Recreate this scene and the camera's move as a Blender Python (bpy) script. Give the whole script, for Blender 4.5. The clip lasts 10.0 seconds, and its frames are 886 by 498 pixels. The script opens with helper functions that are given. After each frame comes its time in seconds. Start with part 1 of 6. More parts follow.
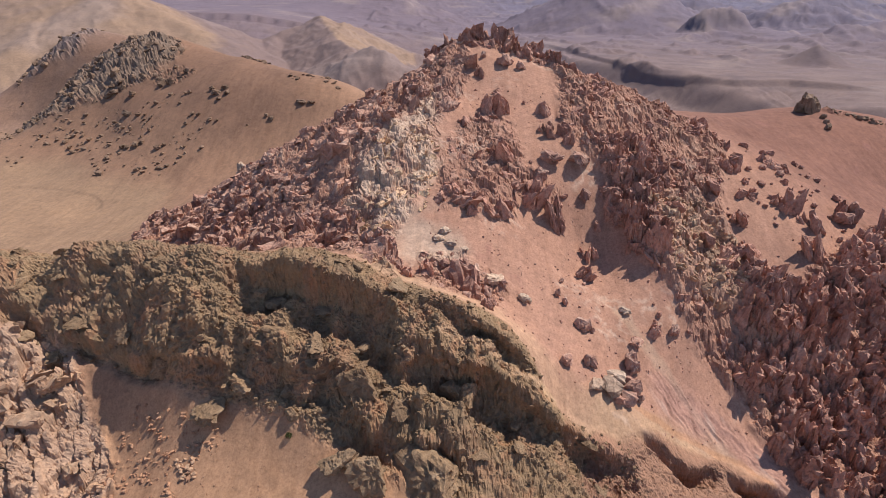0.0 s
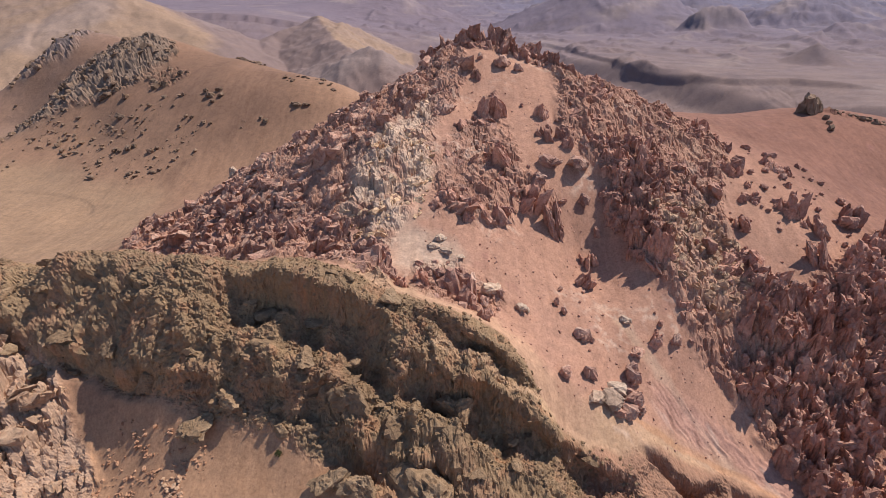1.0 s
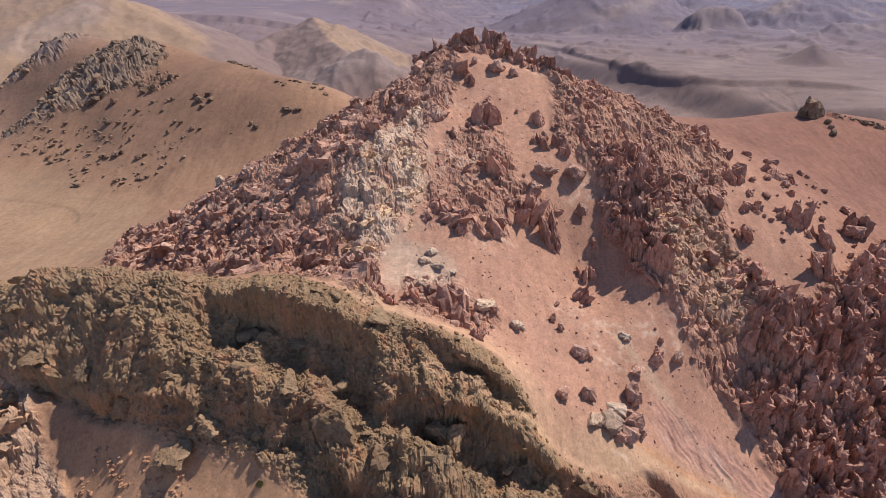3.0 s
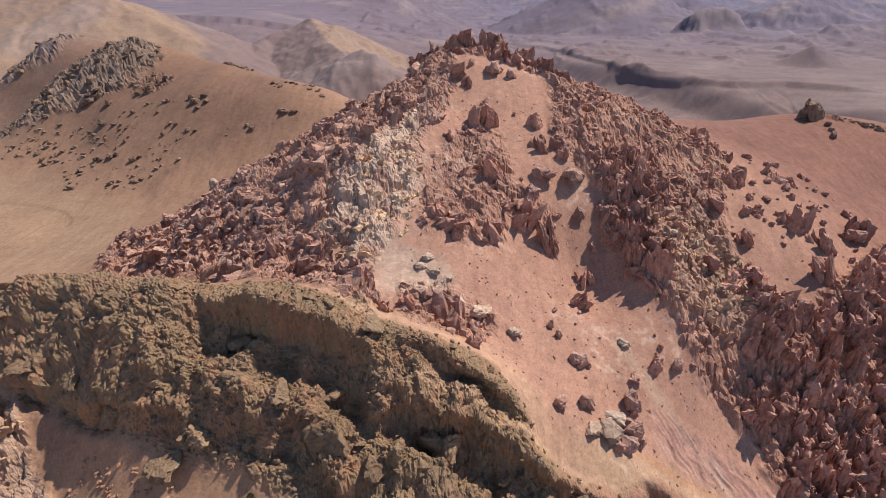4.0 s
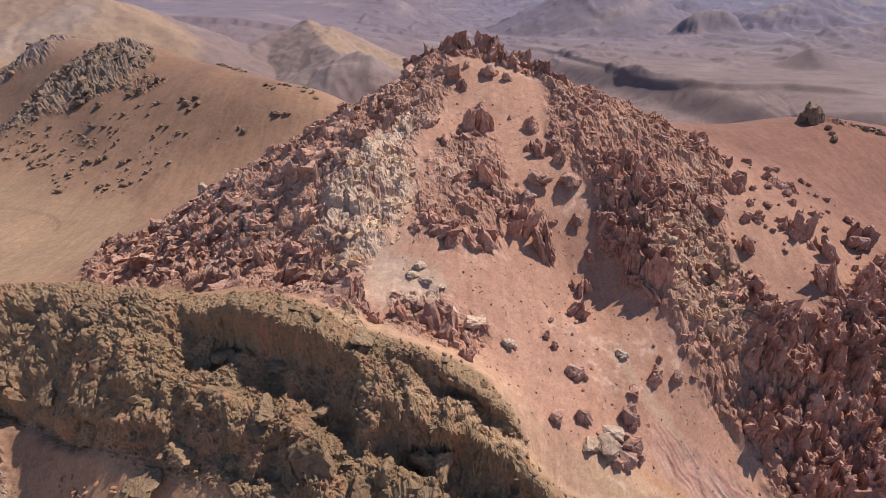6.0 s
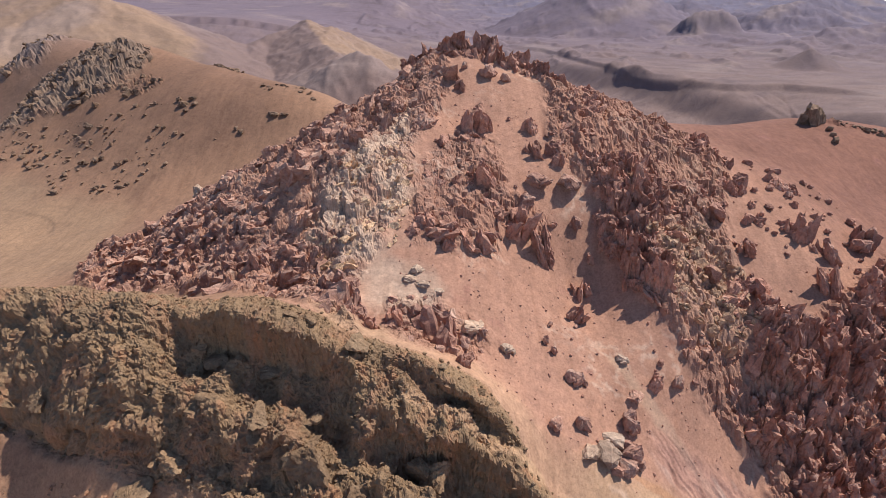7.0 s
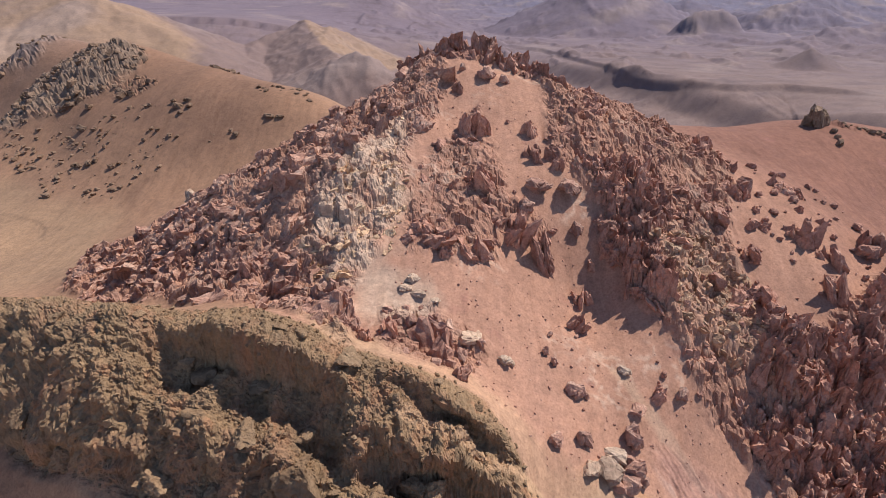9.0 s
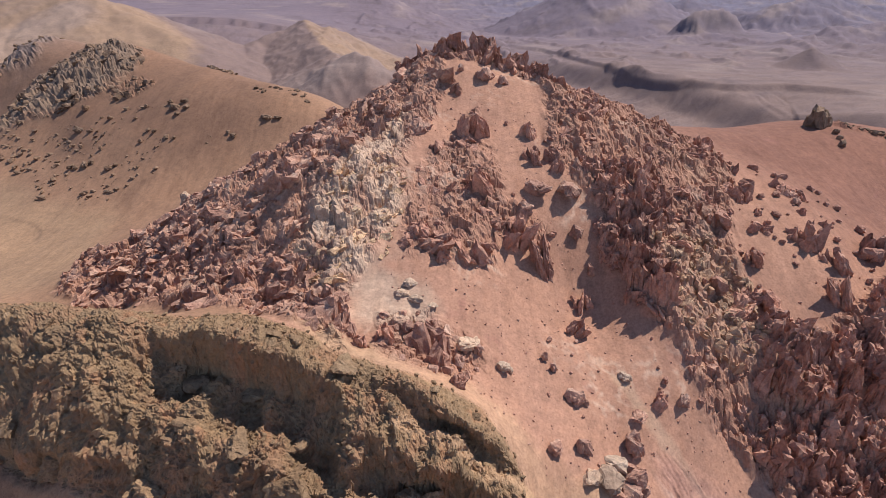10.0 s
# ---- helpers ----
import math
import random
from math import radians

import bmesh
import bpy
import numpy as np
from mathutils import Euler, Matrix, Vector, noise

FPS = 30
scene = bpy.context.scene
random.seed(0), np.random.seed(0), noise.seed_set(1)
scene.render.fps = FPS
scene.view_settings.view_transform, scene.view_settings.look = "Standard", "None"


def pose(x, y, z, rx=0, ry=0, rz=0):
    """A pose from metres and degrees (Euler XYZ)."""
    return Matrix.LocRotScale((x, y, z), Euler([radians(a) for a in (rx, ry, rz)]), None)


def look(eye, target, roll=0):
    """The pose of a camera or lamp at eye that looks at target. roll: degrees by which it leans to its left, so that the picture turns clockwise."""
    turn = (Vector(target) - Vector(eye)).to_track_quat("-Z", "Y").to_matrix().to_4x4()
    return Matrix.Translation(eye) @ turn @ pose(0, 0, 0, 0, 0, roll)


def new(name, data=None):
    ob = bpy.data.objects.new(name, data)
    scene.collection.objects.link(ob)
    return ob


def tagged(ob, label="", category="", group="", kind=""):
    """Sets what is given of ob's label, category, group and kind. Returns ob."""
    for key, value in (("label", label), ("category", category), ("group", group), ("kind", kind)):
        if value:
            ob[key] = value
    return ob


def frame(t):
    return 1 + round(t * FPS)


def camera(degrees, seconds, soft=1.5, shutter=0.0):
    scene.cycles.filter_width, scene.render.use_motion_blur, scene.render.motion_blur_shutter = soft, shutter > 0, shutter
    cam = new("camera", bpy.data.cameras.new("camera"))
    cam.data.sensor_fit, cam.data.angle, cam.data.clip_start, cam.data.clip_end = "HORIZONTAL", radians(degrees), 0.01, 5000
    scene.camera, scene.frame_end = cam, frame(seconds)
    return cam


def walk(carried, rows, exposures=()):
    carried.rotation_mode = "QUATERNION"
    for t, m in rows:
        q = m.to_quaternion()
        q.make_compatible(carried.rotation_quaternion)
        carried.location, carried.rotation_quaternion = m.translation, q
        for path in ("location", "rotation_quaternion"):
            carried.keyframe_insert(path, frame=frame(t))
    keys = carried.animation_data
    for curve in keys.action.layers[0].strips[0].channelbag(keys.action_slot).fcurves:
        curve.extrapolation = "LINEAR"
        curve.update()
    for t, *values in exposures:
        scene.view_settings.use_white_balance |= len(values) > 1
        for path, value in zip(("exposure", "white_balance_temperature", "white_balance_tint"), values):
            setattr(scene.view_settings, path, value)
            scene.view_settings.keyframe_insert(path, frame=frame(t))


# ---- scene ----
cam = camera(80.0, 10.0, soft=0.4)
ROWS = [
    (0.0, 0.098, -0.096, 63.912, -25.520, -0.028, 0.063),
    (0.5, 0.556, 1.636, 64.083, -25.574, -0.158, 0.056),
    (1.0, 0.934, 3.185, 64.261, -25.599, -0.249, 0.028),
    (1.5, 1.261, 4.572, 64.426, -25.600, -0.307, -0.018),
    (2.0, 1.557, 5.821, 64.566, -25.584, -0.338, -0.077),
    (2.5, 1.836, 6.951, 64.673, -25.555, -0.347, -0.145),
    (4.0, 2.639, 9.820, 64.792, -25.433, -0.288, -0.370),
    (4.5, 2.896, 10.657, 64.774, -25.391, -0.254, -0.442),
    (5.0, 3.143, 11.459, 64.740, -25.353, -0.218, -0.509),
    (5.5, 3.374, 12.237, 64.696, -25.321, -0.184, -0.570),
    (7.0, 3.943, 14.523, 64.591, -25.267, -0.112, -0.698),
    (7.5, 4.092, 15.291, 64.584, -25.263, -0.105, -0.721),
    (8.0, 4.229, 16.069, 64.597, -25.266, -0.107, -0.733),
    (8.5, 4.369, 16.858, 64.627, -25.273, -0.121, -0.736),
    (9.0, 4.531, 17.656, 64.667, -25.283, -0.146, -0.729),
    (9.5, 4.743, 18.460, 64.708, -25.293, -0.182, -0.715),
    (10.0, 5.042, 19.265, 64.730, -25.300, -0.229, -0.695),
]
walk(cam, [(t, pose(x, y, z, 90 + pitch, 0, yaw) @ pose(0, 0, 0, 0, 0, roll)) for t, x, y, z, pitch, roll, yaw in ROWS])

# ---- light: a clear sky and a high sun behind the hill, to its east ----
SUN_WAY = Vector((0.61, 0.35, 1.0)).normalized()
SUN_HEIGHT, SUN_TURN = math.asin(SUN_WAY.z), math.atan2(SUN_WAY.x, SUN_WAY.y)
world = bpy.data.worlds.new("sky")
scene.world = world
world.use_nodes = True
nt = world.node_tree
sky = nt.nodes.new("ShaderNodeTexSky")
sky.sky_type, sky.sun_disc, sky.sun_elevation, sky.sun_rotation = "NISHITA", False, SUN_HEIGHT, SUN_TURN
sky.altitude, sky.air_density, sky.dust_density = 3500, 1.0, 1.0
nt.nodes["Background"].inputs["Strength"].default_value = 0.125
nt.links.new(sky.outputs["Color"], nt.nodes["Background"].inputs["Color"])
sun = bpy.data.lights.new("sun", "SUN")
sun.energy, sun.angle, sun.color = 4.05, radians(0.6), (1.0, 0.935, 0.84)
new("sun", sun).matrix_world = look(SUN_WAY * 1000, (0, 0, 0))
scene.view_settings.exposure = 0.45


# ---- materials ----
def material(name):
    m = bpy.data.materials.new(name)
    m.use_nodes = True
    t = m.node_tree
    return m, t, t.nodes["Principled BSDF"]


def node(t, kind, **inputs):
    n = t.nodes.new(kind)
    for key, value in inputs.items():
        n.inputs[key.replace("_", " ")].default_value = value
    return n


def noise_at(t, where, size, detail=6.0, rough=0.6, twist=0.0):
    n = node(t, "ShaderNodeTexNoise", Scale=1.0 / size, Detail=detail, Roughness=rough, Distortion=twist)
    t.links.new(where, n.inputs["Vector"])
    return n.outputs["Fac"]


def ramp(t, fac, stops):
    r = t.nodes.new("ShaderNodeValToRGB")
    r.color_ramp.elements[0].position, r.color_ramp.elements[0].color = stops[0][0], (*stops[0][1], 1)
    r.color_ramp.elements[1].position, r.color_ramp.elements[1].color = stops[-1][0], (*stops[-1][1], 1)
    for place, colour in stops[1:-1]:
        r.color_ramp.elements.new(place).color = (*colour, 1)
    t.links.new(fac, r.inputs["Fac"])
    return r.outputs["Color"]


def blend(t, a, b, fac=1.0, how="MULTIPLY"):
    n = t.nodes.new("ShaderNodeMix")
    n.data_type, n.blend_type = "RGBA", how
    for value, place in ((fac, 0), (a, 6), (b, 7)):
        if isinstance(value, (int, float)):
            n.inputs[place].default_value = value
        elif isinstance(value, tuple):
            n.inputs[place].default_value = (*value, 1)
        else:
            t.links.new(value, n.inputs[place])
    return n.outputs[2]


def bump(t, bsdf, heights):
    last = None
    for height, strength, depth in heights:
        b = node(t, "ShaderNodeBump", Strength=strength, Distance=depth)
        t.links.new(height, b.inputs["Height"])
        if last:
            t.links.new(last, b.inputs["Normal"])
        last = b.outputs["Normal"]
    t.links.new(last, bsdf.inputs["Normal"])


def ground_material():
    m, t, bsdf = material("soil_rock_and_haze")
    where = t.nodes.new("ShaderNodeNewGeometry").outputs["Position"]
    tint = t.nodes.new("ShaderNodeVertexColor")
    # this layer holds the soil colours plus haze painted on far ground
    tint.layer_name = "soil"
    stony = t.nodes.new("ShaderNodeMapRange")
    stony.inputs["To Min"].default_value, stony.inputs["To Max"].default_value = 0.22, 0.9
    t.links.new(tint.outputs["Alpha"], stony.inputs["Value"])
    plain = t.nodes.new("ShaderNodeMapRange")
    plain.inputs["To Min"].default_value, plain.inputs["To Max"].default_value = 0.85, 0.0
    t.links.new(tint.outputs["Alpha"], plain.inputs["Value"])
    broad = ramp(t, noise_at(t, where, 16.0, 9, 0.62, 0.6), [(0.3, (0.8, 0.8, 0.82)), (0.5, (1, 1, 1)), (0.7, (1.14, 1.12, 1.08))])
    fine = ramp(t, noise_at(t, where, 1.6, 8, 0.7), [(0.28, (0.72, 0.72, 0.74)), (0.5, (1, 1, 1)), (0.72, (1.2, 1.18, 1.14))])
    grit = ramp(t, noise_at(t, where, 0.45, 5, 0.75), [(0.3, (0.6, 0.59, 0.59)), (0.5, (1, 1, 1)), (0.7, (1.26, 1.25, 1.22))])
    turn = t.nodes.new("ShaderNodeMapping")
    turn.inputs["Rotation"].default_value, turn.inputs["Scale"].default_value = (0, 0, radians(-37)), (1.0, 0.14, 0.14)
    t.links.new(where, turn.inputs["Vector"])
    runs = ramp(t, noise_at(t, turn.outputs["Vector"], 1.8, 5, 0.65, 0.3), [(0.32, (0.86, 0.84, 0.83)), (0.5, (1, 1, 1)), (0.68, (1.12, 1.12, 1.12))])
    colour = blend(t, blend(t, blend(t, blend(t, tint.outputs["Color"], broad, 0.75), fine, 0.85), grit, 0.72), runs, plain.outputs["Result"])
    t.links.new(colour, bsdf.inputs["Base Color"])
    bsdf.inputs["Roughness"].default_value = 0.95
    bsdf.inputs["Specular IOR Level"].default_value = 0.15
    bump(t, bsdf, [(noise_at(t, where, 1.2, 9, 0.72), 0.7, 0.4), (noise_at(t, where, 0.25, 3, 0.6), 0.5, 0.08)])
    for n in t.nodes:
        if n.bl_idname == "ShaderNodeBump":
            t.links.new(stony.outputs["Result"], n.inputs["Strength"])
    return m


def rock_material(name, low, mid, high, relief=1.0):
    m, t, bsdf = material(name)
    where = t.nodes.new("ShaderNodeNewGeometry").outputs["Position"]
    info = t.nodes.new("ShaderNodeObjectInfo")
    base = ramp(t, noise_at(t, where, 3.0, 6, 0.62, 0.8), [(0.3, low), (0.5, mid), (0.72, high)])
    pick = ramp(t, info.outputs["Random"], [(0.0, (0.8, 0.78, 0.78)), (0.5, (1, 1, 1)), (1.0, (1.18, 1.14, 1.1))])
    fine = ramp(t, noise_at(t, where, 0.6, 8, 0.75), [(0.28, (0.5, 0.5, 0.52)), (0.5, (1, 1, 1)), (0.72, (1.34, 1.3, 1.25))])
    t.links.new(blend(t, blend(t, base, pick), fine, 0.85), bsdf.inputs["Base Color"])
    bsdf.inputs["Roughness"].default_value = 0.92
    bsdf.inputs["Specular IOR Level"].default_value = 0.2
    bump(t, bsdf, [(noise_at(t, where, 0.9, 8, 0.7), 0.8 * relief, 0.5), (noise_at(t, where, 0.2, 4, 0.65), 0.5 * relief, 0.1)])
    return m


GROUND = ground_material()
RED_ROCK = rock_material("red_rock", (0.27, 0.136, 0.103), (0.425, 0.226, 0.17), (0.53, 0.325, 0.25))
PINK_ROCK = rock_material("pink_rock", (0.28, 0.148, 0.113), (0.415, 0.237, 0.182), (0.54, 0.37, 0.29))
PALE_ROCK = rock_material("pale_rock", (0.4, 0.25, 0.16), (0.56, 0.375, 0.245), (0.66, 0.48, 0.33))
DARK_ROCK = rock_material("dark_rock", (0.17, 0.106, 0.064), (0.268, 0.173, 0.106), (0.345, 0.238, 0.153), 1.1)
HILL_ROCK = rock_material("hill_rock", (0.125, 0.078, 0.054), (0.21, 0.136, 0.095), (0.3, 0.2, 0.143))
ORANGE_ROCK = rock_material("orange_rock", (0.26, 0.13, 0.08), (0.39, 0.21, 0.13), (0.48, 0.29, 0.19))
TAN_ROCK = rock_material("tan_rock", (0.32, 0.19, 0.125), (0.43, 0.275, 0.185), (0.5, 0.345, 0.24))
SLAB_ROCK = rock_material("slab_rock", (0.34, 0.235, 0.175), (0.48, 0.345, 0.26), (0.58, 0.44, 0.345))

LEAF = rock_material("dry_leaf", (0.05, 0.055, 0.02), (0.075, 0.085, 0.03), (0.11, 0.11, 0.045), 0.2)
TWIG = rock_material("twig", (0.09, 0.06, 0.035), (0.13, 0.09, 0.055), (0.18, 0.13, 0.085), 0.3)


# ---- the lie of the land ----
def lattice(ix, iy, seed):
    """A fixed random number between 0 and 1 for every cell of a lattice."""
    h = (ix.astype(np.int64) * 374761393 + iy.astype(np.int64) * 668265263 + seed * 974634777) & 0xFFFFFFFF
    h = ((h ^ (h >> 13)) * 1274126177) & 0xFFFFFFFF
    h = ((h ^ (h >> 16)) * 2246822519) & 0xFFFFFFFF
    return ((h ^ (h >> 15)) & 0xFFFFFF) / float(0xFFFFFF)


def grain(x, y, seed=0):
    """Gradient noise from about -1 to 1."""
    ix, iy = np.floor(x), np.floor(y)
    fx, fy = x - ix, y - iy
    ux, uy = fx * fx * fx * (fx * (fx * 6 - 15) + 10), fy * fy * fy * (fy * (fy * 6 - 15) + 10)

    def corner(dx, dy):
        a = lattice(ix + dx, iy + dy, seed) * 2 * math.pi
        return np.cos(a) * (fx - dx) + np.sin(a) * (fy - dy)
    low = corner(0, 0) * (1 - ux) + corner(1, 0) * ux
    high = corner(0, 1) * (1 - ux) + corner(1, 1) * ux
    return (low * (1 - uy) + high * uy) * 1.5


def fbm(x, y, size, octaves=4, seed=0, fold=False):
    """Noise of several octaves; folded noise has sharp crests."""
    out, amp, total = np.zeros_like(x), 1.0, 0.0
    for k in range(octaves):
        n = grain(x / size + 13.7 * k, y / size - 7.1 * k, seed + k)
        out += amp * (1 - 2 * np.abs(n) if fold else n)
        total += amp
        amp, size = amp * 0.5, size * 0.48
    return out / total


def grain3(x, y, z, seed=0):
    """Noise in space from -1 to 1."""
    ix, iy, iz = np.floor(x), np.floor(y), np.floor(z)
    fx, fy, fz = x - ix, y - iy, z - iz
    fx, fy, fz = (f * f * (3 - 2 * f) for f in (fx, fy, fz))
    out = np.zeros_like(x)
    for dx in (0, 1):
        for dy in (0, 1):
            for dz in (0, 1):
                w = (fx if dx else 1 - fx) * (fy if dy else 1 - fy) * (fz if dz else 1 - fz)
                out += w * lattice(ix + dx + 57 * (iz + dz), iy + dy - 131 * (iz + dz), seed)
    return out * 2 - 1


def fbm3(p, size, octaves=4, seed=0, fold=False):
    out, amp, total = np.zeros(len(p)), 1.0, 0.0
    for k in range(octaves):
        q = p / size + 17.3 * k
        n = grain3(q[:, 0], q[:, 1], q[:, 2], seed + k)
        out += amp * (1 - 2 * np.abs(n) if fold else n)
        total += amp
        amp, size = amp * 0.55, size * 0.47
    return out / total


def cells(x, y, size, seed=0):
    """Cracked blocks: the distance to the nearest crack and a random number for each block."""
    x, y = x / size, y / size
    ix, iy = np.floor(x), np.floor(y)
    near, second, who = np.full_like(x, 9.0), np.full_like(x, 9.0), np.zeros_like(x)
    for dx in (-1, 0, 1):
        for dy in (-1, 0, 1):
            cx, cy = ix + dx, iy + dy
            d = np.hypot(cx + 0.1 + 0.8 * lattice(cx, cy, seed) - x, cy + 0.1 + 0.8 * lattice(cx, cy, seed + 1) - y)
            closer = d < near
            second = np.where(closer, near, np.minimum(second, d))
            who = np.where(closer, lattice(cx, cy, seed + 2), who)
            near = np.where(closer, d, near)
    return (second - near), who


def shards(x, y, size, seed=0, tilt=1.0):
    """Broken rock: every block has its own height and a tilted top. Also a random number for each block."""
    x, y = x / size, y / size
    ix, iy = np.floor(x), np.floor(y)
    near, top, who = np.full_like(x, 9.0), np.zeros_like(x), np.zeros_like(x)
    for dx in (-1, 0, 1):
        for dy in (-1, 0, 1):
            cx, cy = ix + dx, iy + dy
            ox, oy = x - cx - 0.1 - 0.8 * lattice(cx, cy, seed), y - cy - 0.1 - 0.8 * lattice(cx, cy, seed + 1)
            d = np.hypot(ox, oy)
            closer = d < near
            pick = lattice(cx, cy, seed + 2)
            turn = 6.283 * lattice(cx, cy, seed + 3)
            top = np.where(closer, pick - 0.5 + tilt * (np.cos(turn) * ox + np.sin(turn) * oy), top)
            who = np.where(closer, pick, who)
            near = np.where(closer, d, near)
    return top * size, who


def smooth(a, b, v):
    s = np.clip((v - a) / (b - a), 0, 1)
    return s * s * (3 - 2 * s)


def inside(x, y, ring, soft=2.0, ragged=1.5):
    """1 inside a ring of corners in plan, 0 outside, with a ragged edge."""
    (x0, y0), (x1, y1) = np.min(ring, 0) - soft - 2 * ragged, np.max(ring, 0) + soft + 2 * ragged
    near = np.nonzero((x > x0) & (x < x1) & (y > y0) & (y < y1))[0]
    out = np.zeros_like(x)
    if not len(near):
        return out
    px, py = x[near], y[near]
    x, y = px + ragged * fbm(px, py, 7.0, 3, 71), py + ragged * fbm(px, py, 7.0, 3, 72)
    hit, gap = np.zeros(x.shape, bool), np.full(x.shape, 1e9)
    for (ax, ay), (bx, by) in zip(ring, ring[1:] + ring[:1]):
        dx, dy = bx - ax, by - ay
        s = np.clip(((x - ax) * dx + (y - ay) * dy) / (dx * dx + dy * dy + 1e-9), 0, 1)
        gap = np.minimum(gap, np.hypot(x - ax - s * dx, y - ay - s * dy))
        crosses = ((ay > y) != (by > y)) & (x < (bx - ax) * (y - ay) / (by - ay if by != ay else 1e-9) + ax)
        hit ^= crosses
    out[near] = smooth(-soft, soft, np.where(hit, gap, -gap))
    return out


# crests, feet and floors of the land, each a short line of (x, y, z)
SUMMIT = [(2, 168, 50), (12, 169, 51), (27, 165, 47), (14, 150, 43), (12, 137, 37)]
WEST_SPUR = [(-10, 155, 42), (-22, 148, 36), (-41, 142, 27), (-56, 140, 19), (-73, 140, 9.5), (-87, 138, 3), (-19, 122, 34), (-6, 111, 29), (-50, 112, 14), (-37, 100, 17)]
EAST_SPUR = [(37, 160, 44), (52, 160, 39), (66, 158, 32.5), (76, 158, 28), (89, 139, 23), (96, 120, 15), (110, 105, 6), (32, 123, 28), (56, 120, 22), (45, 108, 18), (52, 90, 4.5), (51.5, 101, 14.5)]
SCREE = [(22, 114, 23.5), (1, 97, 21.5), (34, 107, 10.8), (35, 102, 9.8), (36, 88, 6), (23, 85.5, 8), (15, 87, 12.5), (9, 85.5, 13), (45, 87, 4.5), (33, 80, 1.5), (30, 72.5, 0.5), (20, 70, 3)]
EAST_FOOT = [(60, 87.5, -2), (79, 90, 0.5), (65, 92, 6.5), (63, 81, -6.5), (48, 72, -10), (82, 117, 17), (90, 85, -4), (41, 75, -4.5), (53, 71, -11.5), (71, 120, 18), (71, 79, -9.5), (67, 85, -3.5), (73, 100, 8), (62, 104, 11), (55, 94.5, 5.5)]
FRONT_CREST = [(-82, 88, 21.5), (-68, 88, 24), (-57, 86, 23), (-43, 84, 24.3), (-27, 81, 24), (-15, 78, 22.3), (-8, 76, 20.3), (0, 75, 18.6), (7, 73, 16.2), (12, 71.5, 12.5), (15, 69, 8.5)]
FRONT_BACK = [(-14, 91, 20.5), (-22, 93.5, 17.2), (-70, 100, 7), (-45, 96, 14), (13, 81, 10.5), (2, 83, 15.4), (-8, 84, 18.2)]
FRONT_FACE = [(-54, 83, 18.5), (-59, 81.4, 13), (-53, 78.5, 12), (-46.5, 75.4, 12.5), (-41.7, 74.5, 14), (-31.3, 74.4, 14.5), (-33.6, 73.2, 12), (-39.8, 72, 9.5), (-34, 70.4, 8), (-46.7, 72, 6), (-13, 72.4, 18.3), (-17.4, 70.6, 14.4), (1.6, 69, 11), (10.8, 66.5, 6.5), (-14, 61.5, 3.7)]
FRONT_LEDGES = [(-66, 80.8, 9.5), (-73, 82.2, 11.5), (-75, 87, 17), (-35.6, 78, 15), (-40, 79.2, 17.5), (-23.6, 70.3, 11), (-20.8, 68.3, 9.4), (-16.3, 67.6, 12), (-24.6, 67.4, 8), (-27.8, 66.4, 5), (-9, 67.4, 10.2), (-6.2, 71.4, 14.4), (-2.9, 69.9, 15.4), (-7, 65.4, 10), (2.4, 63.8, 9.6), (2, 61, 5), (-2.6, 61.6, 4), (8.9, 62.9, 2.6), (15.6, 60.6, 1), (19.5, 60.4, -4), (-12, 74.4, 17.6), (-21.7, 78, 22), (5.9, 71.5, 15.6)]
GULLY = [(-61, 72.6, 0.5), (-55, 76, 6), (-48.5, 65, -3.6), (-40, 61, -3), (-38, 67.5, 1.8), (-2, 57.7, 1.5), (16, 62.7, 3), (20, 66, -0.5), (-75, 78.5, 7.5), (-70, 70, 2), (-65, 66.5, -6), (-5, 45, -4), (-45, 45, -8), (30, 50, -9), (45, 35, -14), (70, 60, -15)]
WEST_HILL = [(-135, 272, 44), (-153, 281, 45), (-172, 270, 31), (-126, 253, 33), (-183, 262, 21), (-208, 320, 53), (-226, 318, 50), (-204, 300, 33), (-215, 275, 6), (-141, 228, 14.5), (-138, 229, 18), (-91, 260, 38), (-90, 222, 28.5), (-110, 200, 10), (-52, 209, 27), (-44, 218, 32), (-118, 173, 0.5), (-137, 165, 0), (-165, 195, 0)]
SADDLE = [(132, 191, 28), (128, 188, 28), (110, 188, 26.6), (90, 188, 27.4), (78, 186, 28), (160, 195, 24), (120, 160, 21), (130, 150, 14), (60, 200, 18), (20, 205, 16), (160, 130, 8)]
SKIRTS = [(-20, 190, 20), (-60, 180, 10), (-110, 130, 0), (-130, 90, 0), (-170, 130, -1), (-200, 200, 2), (-240, 230, 3), (-160, 340, 30), (-60, 300, 2), (20, 290, -18), (120, 300, -24), (220, 250, -8),
          (230, 150, 0), (200, 60, -10), (120, 40, -18), (0, -20, -8), (-100, -20, -6), (100, -40, -16), (-120, 50, -4), (0, 20, -8), (-180, 20, -4)]
NODES = np.array(SUMMIT + WEST_SPUR + EAST_SPUR + SCREE + EAST_FOOT + FRONT_CREST + FRONT_BACK + FRONT_FACE + FRONT_LEDGES + GULLY + WEST_HILL + SADDLE + SKIRTS, float)


